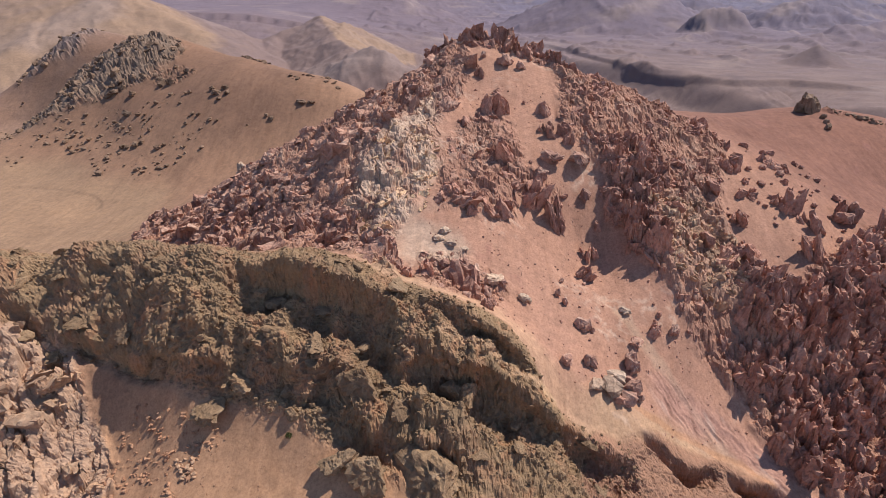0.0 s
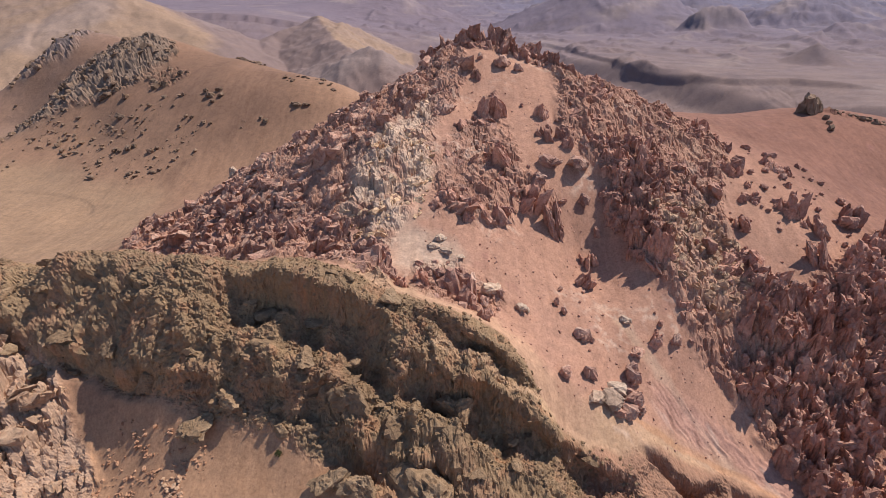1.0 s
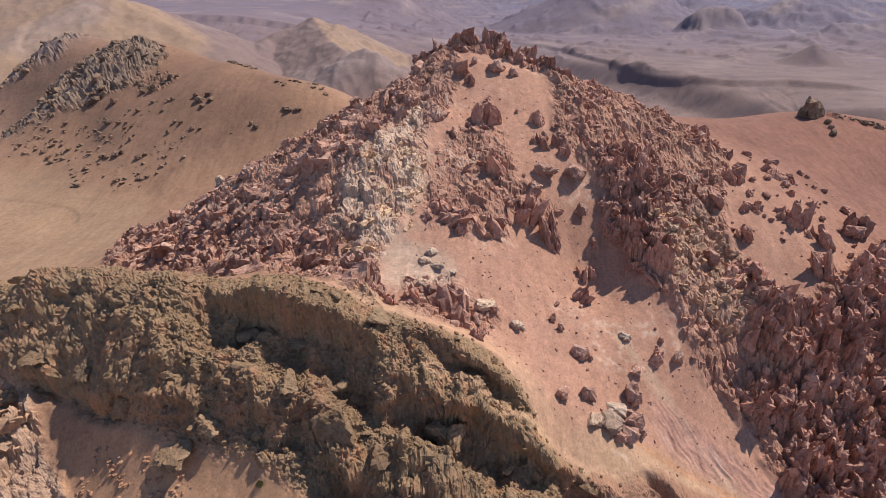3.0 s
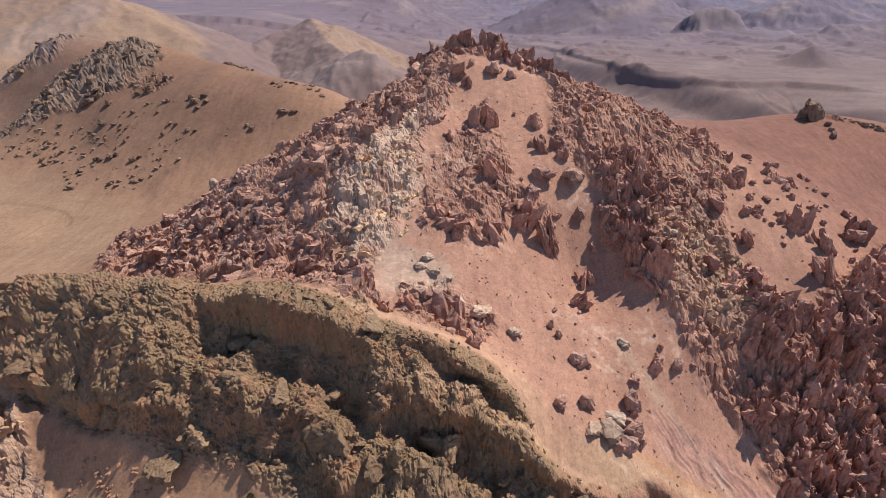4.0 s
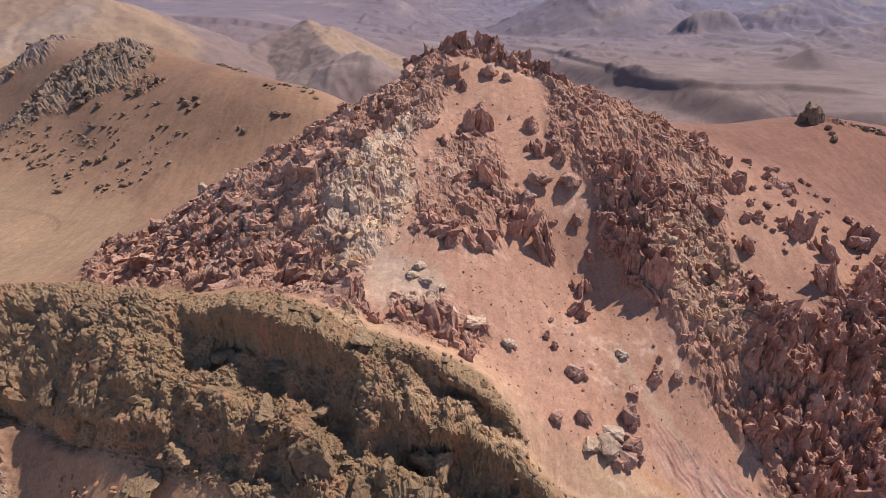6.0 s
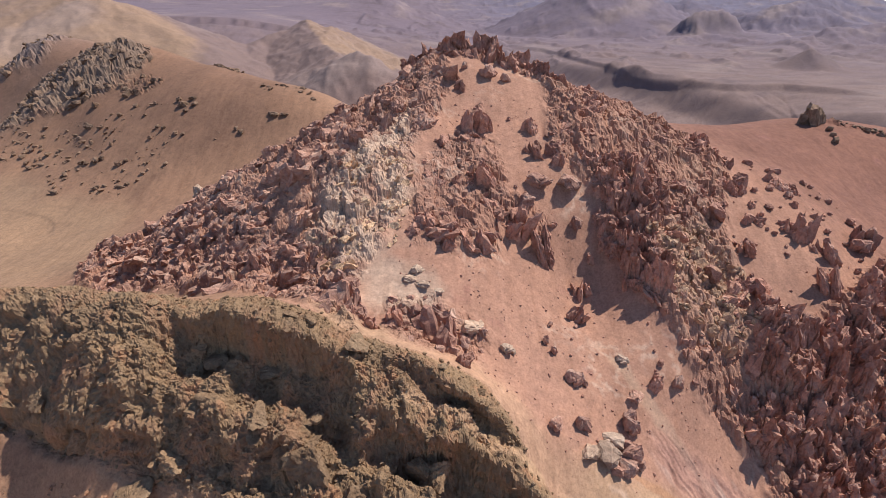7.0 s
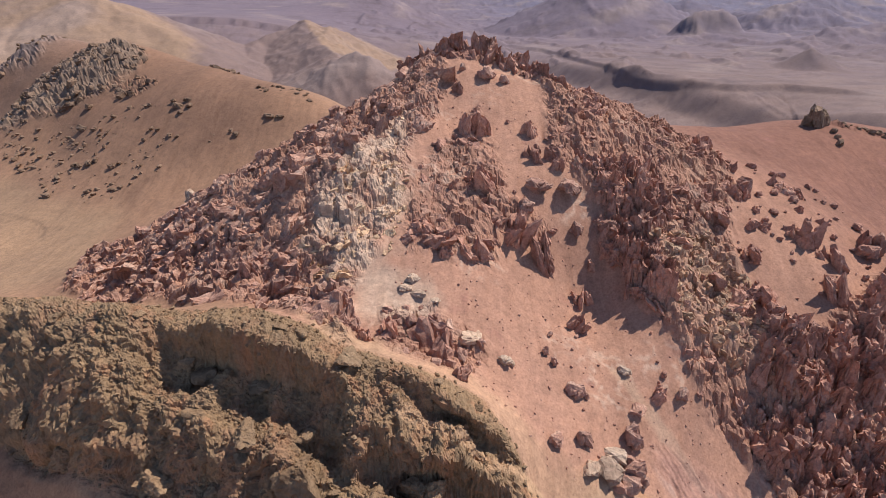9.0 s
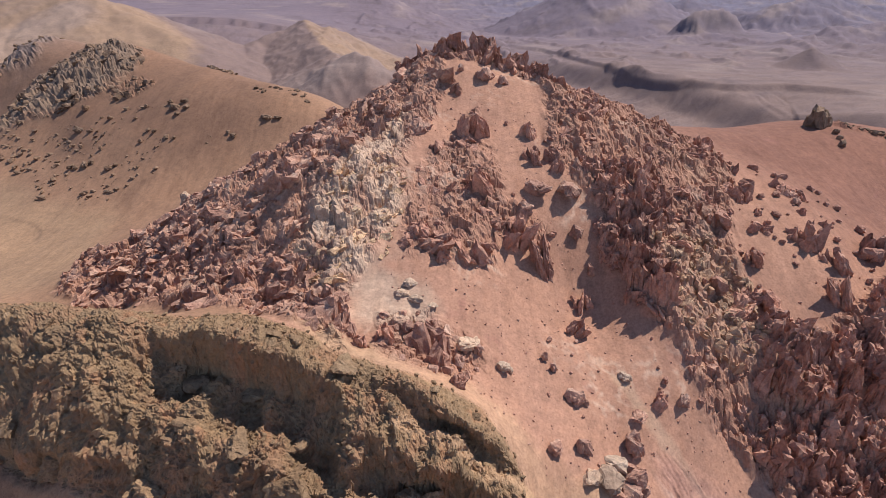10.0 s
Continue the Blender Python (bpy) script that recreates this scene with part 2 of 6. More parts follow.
def bent_sheet(nodes, stiff=0.6):
    """A thin plate bent over the nodes: returns its height as a function of x and y."""
    c, n = nodes[:, :2] / 50.0, len(nodes)

    def pull(d2):
        return 0.5 * d2 * np.log(d2 + 1e-12)
    a = np.zeros((n + 3, n + 3))
    a[:n, :n] = pull(((c[:, None] - c[None]) ** 2).sum(-1)) + np.eye(n) * stiff * 0.01
    a[:n, n], a[:n, n + 1:], a[n, :n], a[n + 1:, :n] = 1, c, 1, c.T
    w = np.linalg.solve(a, np.r_[nodes[:, 2], 0, 0, 0])

    def height(x, y):
        u, v = x / 50.0, y / 50.0
        z = w[n] + w[n + 1] * u + w[n + 2] * v
        for k in range(n):
            z = z + w[k] * pull((u - c[k, 0]) ** 2 + (v - c[k, 1]) ** 2)
        return z
    return height


sheet = bent_sheet(NODES)


def ridge(x, y, line, slope, round_off=6.0):
    """Height of a ridge whose crest runs along the line of (x, y, z), falling by slope to both sides."""
    best = np.full_like(x, -1e9)
    for (ax, ay, az), (bx, by, bz) in zip(line, line[1:]):
        dx, dy = bx - ax, by - ay
        s = np.clip(((x - ax) * dx + (y - ay) * dy) / (dx * dx + dy * dy), 0, 1)
        d = np.hypot(x - ax - s * dx, y - ay - s * dy)
        best = np.maximum(best, az + s * (bz - az) - slope * (np.sqrt(d * d + round_off**2) - round_off))
    return best


def edge_gap(x, y, line):
    """Distance from the line of (x, y), positive to the right-hand side of its run, and how far along it, from 0 to 1."""
    gap, along = np.full_like(x, 1e9), np.zeros_like(x)
    for k, ((ax, ay), (bx, by)) in enumerate(zip(line, line[1:])):
        dx, dy = bx - ax, by - ay
        s = np.clip(((x - ax) * dx + (y - ay) * dy) / (dx * dx + dy * dy), 0, 1)
        ox, oy = x - ax - s * dx, y - ay - s * dy
        d = np.hypot(ox, oy)
        closer = d < np.abs(gap)
        gap = np.where(closer, np.where(dx * (y - ay) - dy * (x - ax) < 0, d, -d), gap)
        along = np.where(closer, (k + s) / (len(line) - 1), along)
    return gap, along


def scarp(x, y, line, cliff, talus):
    """How far the ground has dropped to the right-hand side of an edge: a cliff, then a gullied slope below it."""
    gap, along = edge_gap(x, y, line)
    gap = gap + 5 * fbm(x, y, 90.0, 3, 31) + 1.5 * fbm(x, y, 24.0, 2, 32)
    ends = smooth(0, 0.12, along) * (1 - smooth(0.88, 1, along))
    run = 800 * along + 10 * fbm(x, y, 40.0, 2, 34)
    gully = (1.8 * fbm(run, 0.12 * gap, 26.0, 3, 33, True) + 1.2 * fbm(run, 0.2 * gap, 9.0, 2, 36, True)) * smooth(3, 25, gap) * (1 - smooth(70, 140, gap))
    return ends * (cliff * smooth(0, 5, gap) + talus * np.clip(gap / 120, 0, 1) ** 0.85 - gully)


def ledge(x, y, line, up, down, run):
    """A lip of rock along the line of (x, y), with a hollow below it on the near side."""
    xs, ys = zip(*line)
    off = y - np.interp(x, xs, ys) - 2.0 * fbm(x, 0.8 * y, 8.0, 4, 35)
    fade = min(8.0, 0.35 * (xs[-1] - xs[0]))
    ends = smooth(xs[0], xs[0] + fade, x) * (1 - smooth(xs[-1] - fade, xs[-1], x))
    down = down * (0.6 + 0.5 * smooth(-0.35, 0.3, fbm(x, 0.8 * y, 9.0, 3, 37)))
    lip = up * smooth(-0.3, 0.5, off) * (1 - smooth(0.5, 4.0, off))
    hollow = down * smooth(0.5, -1.7, off) * (1 - smooth(run * 0.35, run, -off))
    return ends * (lip - hollow)


def overhang(x, y, line):
    """How far the lip of rock along the line leans out over its hollow."""
    xs, ys = zip(*line)
    off = y - np.interp(x, xs, ys) - 2.0 * fbm(x, 0.8 * y, 8.0, 4, 35)
    fade = min(8.0, 0.35 * (xs[-1] - xs[0]))
    ends = smooth(xs[0], xs[0] + fade, x) * (1 - smooth(xs[-1] - fade, xs[-1], x)) * (0.4 + 0.7 * smooth(-0.35, 0.3, fbm(x, 0.8 * y, 9.0, 3, 37)))
    return ends * smooth(-1.1, 0.3, off) * (1 - smooth(0.4, 3.4, off))


def far_land(x, y):
    """Plains, buttes and ranges behind the hill."""
    r = np.hypot(x, y)
    z = -12 + 3.5 * fbm(x, y, 200.0, 5, 41) + 42 * smooth(-20, -430, x) * smooth(520, 980, y) + 10 * smooth(100, -150, x) * smooth(650, 1000, y)
    z = z - scarp(x, y, [(120, 1120), (191, 996), (219, 803), (232, 671), (261, 596), (299, 554), (350, 556), (420, 470)], 4, 17)
    z = z - scarp(x, y, [(-800, 960), (-600, 1010), (-454, 990), (-340, 1004), (-255, 1000), (-140, 1040)], 9, 14)
    z = z - scarp(x, y, [(-240, 1010), (-170, 985), (-100, 925), (-13, 900), (110, 880), (170, 900)], 8, 10)
    folds, creases = fbm(x, y, 52.0, 3, 43, True), fbm(x, y, 17.0, 2, 48, True)
    for cx, cy, top, spread, p in ((417, 1500, 142, 300, 1.12), (575, 1200, 26, 190, 1.6), (466, 701, 24, 42, 1.2), (-150, 1700, 66, 330, 1.4), (1010, 1560, 50, 240, 1.4), (760, 1750, 70, 260, 1.4), (1300, 1900, 70, 320, 1.5)):
        d = np.hypot(x - cx, y - cy)
        z = z + top * np.clip(1 - (d + 0.016 * spread * folds) / spread, 0, 1) ** p
    for line, slope, rnd, rough in (
            ([(470, 1480, 104), (520, 1480, 76), (580, 1450, 48), (620, 1430, 24)], 0.5, 5, 9), ([(540, 1200, 34), (575, 1206, 40), (606, 1200, 33)], 0.95, 3, 9),
            ([(-156, 720, 40), (-121, 620, 25), (-90, 540, 16)], 0.42, 3, 4), ([(-82, 520, 17), (-65, 500, 22), (-56, 492, 18)], 0.65, 4, 5), ([(-156, 720, 40), (-200, 670, 20), (-190, 560, 2)], 0.4, 4, 4),
            ([(-347, 620, 66), (-300, 590, 52), (-246, 560, 34), (-215, 520, 8)], 0.42, 8, 2.5), ([(-347, 620, 66), (-390, 560, 44), (-370, 500, 26)], 0.42, 6, 3), ([(-347, 620, 66), (-560, 700, 74)], 0.4, 16, 3),
            ([(900, 1500, 38), (1010, 1560, 46), (1150, 1600, 30)], 0.4, 14, 8), ([(760, 1050, 6), (830, 1080, 12), (900, 1060, 2)], 0.4, 8, 6)):
        z = np.maximum(z, ridge(x, y, line, slope, rnd) + rough * folds + 0.3 * rough * creases)
    knolls = smooth(520, 700, r) * smooth(-260, -180, x) * (1 - smooth(0.3, 0.5, x / (y + 1.0)) * smooth(900, 500, y))
    z = z + knolls * 22 * np.maximum(fbm(x, 0.7 * y, 120.0, 4, 46, True) - 0.58, 0)
    away = smooth(1500, 3600, r)
    west = smooth(900, 300, x - 0.55 * y)
    z = z + away * (26 + 40 * west + 48 * fbm(x, y, 800.0, 6, 44, True))
    z = z + smooth(250, 500, x) * smooth(700, 1000, y) * (1 - away) * 20 * np.maximum(fbm(x, y, 170.0, 5, 45, True), 0) * smooth(0.45, 0.75, x / (y + 1.0))
    return z


def smooth_land(x, y):
    near = 1 - smooth(1.0, 1.35, np.sqrt((x / 290.0) ** 2 + ((y - 125) / 250.0) ** 2))
    out = np.zeros_like(x)
    here, there = np.nonzero(near > 0)[0], np.nonzero(near < 1)[0]
    out[here] += near[here] * sheet(x[here], y[here])
    out[there] += (1 - near[there]) * far_land(x[there], y[there])
    return out

# ---- rocky zones, as rings of corners in plan ----
WEST_ROCKS = [(4, 166), (-10, 157), (-26, 150), (-42, 143), (-60, 141), (-86, 140), (-84, 127), (-53, 108), (-26, 93), (-13, 84), (-8, 82), (-11, 94), (-6, 102), (-2, 114), (-1, 128), (5, 143), (8, 158)]
PALE_SPINE = [(-2, 143), (-11, 129), (-17, 116), (-21, 106), (-15, 97), (-9, 92), (-5, 100), (-2, 110), (-2, 120)]
SUMMIT_ROCKS = [(0, 170), (12, 172), (30, 168), (36, 160), (28, 160), (14, 164), (2, 163)]
EAST_ROCKS = [(30, 165), (52, 162), (68, 160), (80, 155), (75, 137), (66, 118), (65, 103), (74, 99), (89, 108), (106, 120), (118, 100), (112, 62), (84, 58), (67, 64), (61, 72), (58, 80), (51, 85), (48, 92), (42, 107), (37, 116), (39, 122), (30, 131), (31, 150)]
MID_ROCKS = [(3, 129), (10, 136), (15, 147), (17, 131), (19, 120), (28, 116), (25, 112), (17, 111), (16, 105), (6, 103), (0, 103), (-1, 114)]
LOW_ROCKS = [(-4, 91), (4, 93), (12, 89), (10, 81), (2, 82), (-5, 84)]
OCHRE_SAND = [(-16, 86), (-10, 85), (2, 82), (14, 81), (21, 73), (33, 73), (47, 73), (58, 66), (30, 58), (22, 64), (13, 67), (5, 75), (-12, 80)]
DARK_RIDGE = [(-125, 99), (-82, 96), (-58, 93), (-43, 90.5), (-27, 87), (-12, 81.6), (-3, 79), (6, 77), (10.5, 75.6), (13, 72.8), (16, 70), (17, 67.4), (21, 66.6), (26, 66.2), (32, 65.8), (33, 60), (28, 50), (-4, 54), (-16, 60), (-30, 66), (-42, 70), (-60, 77), (-90, 80), (-125, 80)]
PALE_FRONT = [(-100, 84), (-80, 80.6), (-74, 80), (-66, 77), (-63.5, 73), (-61.5, 70), (-57, 65.6), (-54, 61), (-57, 57), (-62, 48), (-90, 45), (-110, 60)]
HILL_CRAGS = [(-196, 288), (-172, 294), (-150, 290), (-128, 277), (-123, 264), (-130, 254), (-138, 248), (-155, 244), (-172, 246), (-190, 243), (-208, 252), (-206, 268)]
HILL_TOP = [(-240, 342), (-206, 338), (-192, 324), (-198, 304), (-222, 296), (-246, 312)]
HILL_PATCH = [(-132, 252), (-120, 256), (-110, 247), (-118, 240), (-128, 243)]
SADDLE_CRAG = [(131, 190), (136, 190), (142, 187), (152, 181), (150, 178), (141, 184), (134, 187)]


DUNE = [(-620, 800), (-420, 720), (-330, 660), (-270, 620), (-225, 570), (-210, 510), (-250, 430), (-400, 420), (-620, 560)]
SAND_FLANK = [(-157, 724), (-121, 622), (-92, 548), (-74, 560), (-30, 640), (-40, 720), (-110, 760)]
EAST_PALE = [(47, 114), (60, 117), (67, 106), (65, 97), (57, 93), (49, 97)]
SOUTH_SOIL = [(24, 66), (37, 69.5), (49, 69.5), (57, 66), (64, 60), (60, 44), (30, 40), (22, 58)]
ERODED = [(38.5, 80), (42.7, 81), (46, 79), (50, 77.8), (56, 75), (59.5, 72.8), (63, 68), (60, 64), (55.5, 69), (52, 72), (45, 72.6), (40, 75)]
# lips of overhanging rock on the near ridge, as lines in plan
LIPS = (
    ([(-39, 84.6), (-34, 83.3), (-27, 81), (-20, 79), (-13, 76.2), (-7, 74), (-3, 73)], 0.6, 6.2, 10.0),
    ([(-84, 84), (-64, 79.2), (-53, 76), (-43, 72.4), (-33, 69.6)], 0.3, 3.8, 6.5),
    ([(-8, 69.6), (-5, 69.2), (-1, 69), (4, 68.2)], 0.5, 4.0, 6.5),
    ([(-19, 64), (-8, 60.8), (-2, 59.8), (8, 57.5)], 0.9, 2.6, 5.0),
    ([(-3, 69), (6, 68), (11.5, 67), (16, 66.4), (21, 66), (25, 65.8), (34, 65.4)], 0.7, 4.6, 8.0),
    ([(-6, 76.5), (4, 74.6), (9, 73.2), (12.5, 71.6), (18, 69)], 0.8, 2.4, 3.6),
    ([(-30, 70.5), (-22, 68.4), (-14, 66)], 0.8, 1.8, 4.5),
)
SOIL_LIPS = (
    ([(33, 70.2), (36, 69.4), (39.5, 68.6)], 0.5, 3.0, 3.0),
    ([(37.5, 68), (43, 67.8), (49.5, 68.4)], 0.6, 5.0, 5.0),
    ([(49, 67.2), (54, 66.6), (62, 65.4)], 0.6, 5.0, 5.0),
)


# bulging masses on the face of the near ridge: x, y, half width, half depth, height
KNOBS = ((-9.5, 73, 3.0, 2.0, 0.8), (-28.5, 70.5, 3.0, 2.0, 0.8), (-59, 82, 4.0, 2.6, 0.8), (-16.5, 66.5, 2.6, 2.0, 0.9), (-22, 67, 2.2, 1.8, 0.8), (-13, 62.5, 3.4, 2.0, 1.2), (3.5, 67, 2.6, 1.6, 1.0), (9, 65, 4.0, 1.8, 1.2))
CREST = [(-82, 88, 21.5), (-68, 88, 24), (-57, 86, 23), (-43, 84, 24.3), (-27, 81, 24), (-15, 78, 22.3), (-8, 76, 20.3), (0, 75, 18.6), (7, 73, 16.2), (12, 71.5, 12.5), (15, 69, 8.5)]
FRONT_BACK = [(-14, 91, 20.5), (-22, 93.5, 17.2), (-70, 100, 7), (-45, 96, 14), (13, 81, 10.5), (2, 83, 15.4), (-8, 84, 18.2)]
FRONT_FACE = [(-54, 83, 18.5), (-59, 81.4, 13), (-53, 78.5, 12), (-46.5, 75.4, 12.5), (-41.7, 74.5, 14), (-31.3, 74.4, 14.5), (-33.6, 73.2, 12), (-39.8, 72, 9.5), (-34, 70.4, 8), (-46.7, 72, 6), (-13, 72.4, 18.3), (-17.4, 70.6, 14.4), (1.6, 69, 11), (10.8, 66.5, 6.5), (-14, 61.5, 3.7)]
FRONT_LEDGES = [(-66, 80.8, 9.5), (-73, 82.2, 11.5), (-75, 87, 17), (-35.6, 78, 15), (-40, 79.2, 17.5), (-23.6, 70.3, 11), (-20.8, 68.3, 9.4), (-16.3, 67.6, 12), (-24.6, 67.4, 8), (-27.8, 66.4, 5), (-9, 67.4, 10.2), (-6.2, 71.4, 14.4), (-2.9, 69.9, 15.4), (-7, 65.4, 10), (2.4, 63.8, 9.6), (2, 61, 5), (-2.6, 61.6, 4), (8.9, 62.9, 2.6), (15.6, 60.6, 1), (19.5, 60.4, -4), (-12, 74.4, 17.6), (-21.7, 78, 22), (5.9, 71.5, 15.6)]
GULLY = [(-61, 72.6, 0.5), (-55, 76, 6), (-48.5, 65, -3.6), (-40, 61, -3), (-38, 67.5, 1.8), (-2, 57.7, 1.5), (16, 62.7, 3), (20, 66, -0.5), (-75, 78.5, 7.5), (-70, 70, 2), (-65, 66.5, -6), (-5, 45, -4), (-45, 45, -8), (30, 50, -9), (45, 35, -14), (70, 60, -15)]
WEST_HILL = [(-135, 272, 44), (-153, 281, 45), (-172, 270, 31), (-126, 253, 33), (-183, 262, 21), (-208, 320, 53), (-226, 318, 50), (-204, 300, 33), (-215, 275, 6), (-141, 228, 14.5), (-138, 229, 18), (-91, 260, 38), (-90, 222, 28.5), (-110, 200, 10), (-52, 209, 27), (-44, 218, 32), (-118, 173, 0.5), (-137, 165, 0), (-165, 195, 0)]
SADDLE = [(132, 191, 28), (128, 188, 28), (110, 188, 26.6), (90, 188, 27.4), (78, 186, 28), (160, 195, 24), (120, 160, 21), (130, 150, 14), (60, 200, 18), (20, 205, 16), (160, 130, 8)]
SKIRTS = [(-20, 190, 20), (-60, 180, 10), (-110, 130, 0), (-130, 90, 0), (-170, 130, -1), (-200, 200, 2), (-240, 230, 3), (-160, 340, 30), (-60, 300, 2), (20, 290, -18), (120, 300, -24), (220, 250, -8),
          (230, 150, 0), (200, 60, -10), (120, 40, -18), (0, -20, -8), (-100, -20, -6), (100, -40, -16), (-120, 50, -4), (0, 20, -8), (-180, 20, -4)]
NODES = np.array(SUMMIT + WEST_SPUR + EAST_SPUR + SCREE + EAST_FOOT + FRONT_CREST + FRONT_BACK + FRONT_FACE + FRONT_LEDGES + GULLY + WEST_HILL + SADDLE + SKIRTS, float)


def bent_sheet(nodes, stiff=0.6):
    """A thin plate bent over the nodes: returns its height as a function of x and y."""
    c, n = nodes[:, :2] / 50.0, len(nodes)

    def pull(d2):
        return 0.5 * d2 * np.log(d2 + 1e-12)
    a = np.zeros((n + 3, n + 3))
    a[:n, :n] = pull(((c[:, None] - c[None]) ** 2).sum(-1)) + np.eye(n) * stiff * 0.01
    a[:n, n], a[:n, n + 1:], a[n, :n], a[n + 1:, :n] = 1, c, 1, c.T
    w = np.linalg.solve(a, np.r_[nodes[:, 2], 0, 0, 0])

    def height(x, y):
        u, v = x / 50.0, y / 50.0
        z = w[n] + w[n + 1] * u + w[n + 2] * v
        for k in range(n):
            z = z + w[k] * pull((u - c[k, 0]) ** 2 + (v - c[k, 1]) ** 2)
        return z
    return height


sheet = bent_sheet(NODES)


def ridge(x, y, line, slope, round_off=6.0):
    """Height of a ridge whose crest runs along the line of (x, y, z), falling by slope to both sides."""
    best = np.full_like(x, -1e9)
    for (ax, ay, az), (bx, by, bz) in zip(line, line[1:]):
        dx, dy = bx - ax, by - ay
        s = np.clip(((x - ax) * dx + (y - ay) * dy) / (dx * dx + dy * dy), 0, 1)
        d = np.hypot(x - ax - s * dx, y - ay - s * dy)
        best = np.maximum(best, az + s * (bz - az) - slope * (np.sqrt(d * d + round_off**2) - round_off))
    return best


def edge_gap(x, y, line):
    """Distance from the line of (x, y), positive to the right-hand side of its run, and how far along it, from 0 to 1."""
    gap, along = np.full_like(x, 1e9), np.zeros_like(x)
    for k, ((ax, ay), (bx, by)) in enumerate(zip(line, line[1:])):
        dx, dy = bx - ax, by - ay
        s = np.clip(((x - ax) * dx + (y - ay) * dy) / (dx * dx + dy * dy), 0, 1)
        ox, oy = x - ax - s * dx, y - ay - s * dy
        d = np.hypot(ox, oy)
        closer = d < np.abs(gap)
        gap = np.where(closer, np.where(dx * (y - ay) - dy * (x - ax) < 0, d, -d), gap)
        along = np.where(closer, (k + s) / (len(line) - 1), along)
    return gap, along


def scarp(x, y, line, cliff, talus):
    """How far the ground has dropped to the right-hand side of an edge: a cliff, then a gullied slope below it."""
    gap, along = edge_gap(x, y, line)
    gap = gap + 5 * fbm(x, y, 90.0, 3, 31) + 1.5 * fbm(x, y, 24.0, 2, 32)
    ends = smooth(0, 0.12, along) * (1 - smooth(0.88, 1, along))
    run = 800 * along + 10 * fbm(x, y, 40.0, 2, 34)
    gully = (1.8 * fbm(run, 0.12 * gap, 26.0, 3, 33, True) + 1.2 * fbm(run, 0.2 * gap, 9.0, 2, 36, True)) * smooth(3, 25, gap) * (1 - smooth(70, 140, gap))
    return ends * (cliff * smooth(0, 5, gap) + talus * np.clip(gap / 120, 0, 1) ** 0.85 - gully)


def ledge(x, y, line, up, down, run):
    """A lip of rock along the line of (x, y), with a hollow below it on the near side."""
    xs, ys = zip(*line)
    off = y - np.interp(x, xs, ys) - 2.0 * fbm(x, 0.8 * y, 8.0, 4, 35)
    fade = min(8.0, 0.35 * (xs[-1] - xs[0]))
    ends = smooth(xs[0], xs[0] + fade, x) * (1 - smooth(xs[-1] - fade, xs[-1], x))
    down = down * (0.6 + 0.5 * smooth(-0.35, 0.3, fbm(x, 0.8 * y, 9.0, 3, 37)))
    lip = up * smooth(-0.3, 0.5, off) * (1 - smooth(0.5, 4.0, off))
    hollow = down * smooth(0.5, -1.7, off) * (1 - smooth(run * 0.35, run, -off))
    return ends * (lip - hollow)


def overhang(x, y, line):
    """How far the lip of rock along the line leans out over its hollow."""
    xs, ys = zip(*line)
    off = y - np.interp(x, xs, ys) - 2.0 * fbm(x, 0.8 * y, 8.0, 4, 35)
    fade = min(8.0, 0.35 * (xs[-1] - xs[0]))
    ends = smooth(xs[0], xs[0] + fade, x) * (1 - smooth(xs[-1] - fade, xs[-1], x)) * (0.4 + 0.7 * smooth(-0.35, 0.3, fbm(x, 0.8 * y, 9.0, 3, 37)))
    return ends * smooth(-1.1, 0.3, off) * (1 - smooth(0.4, 3.4, off))


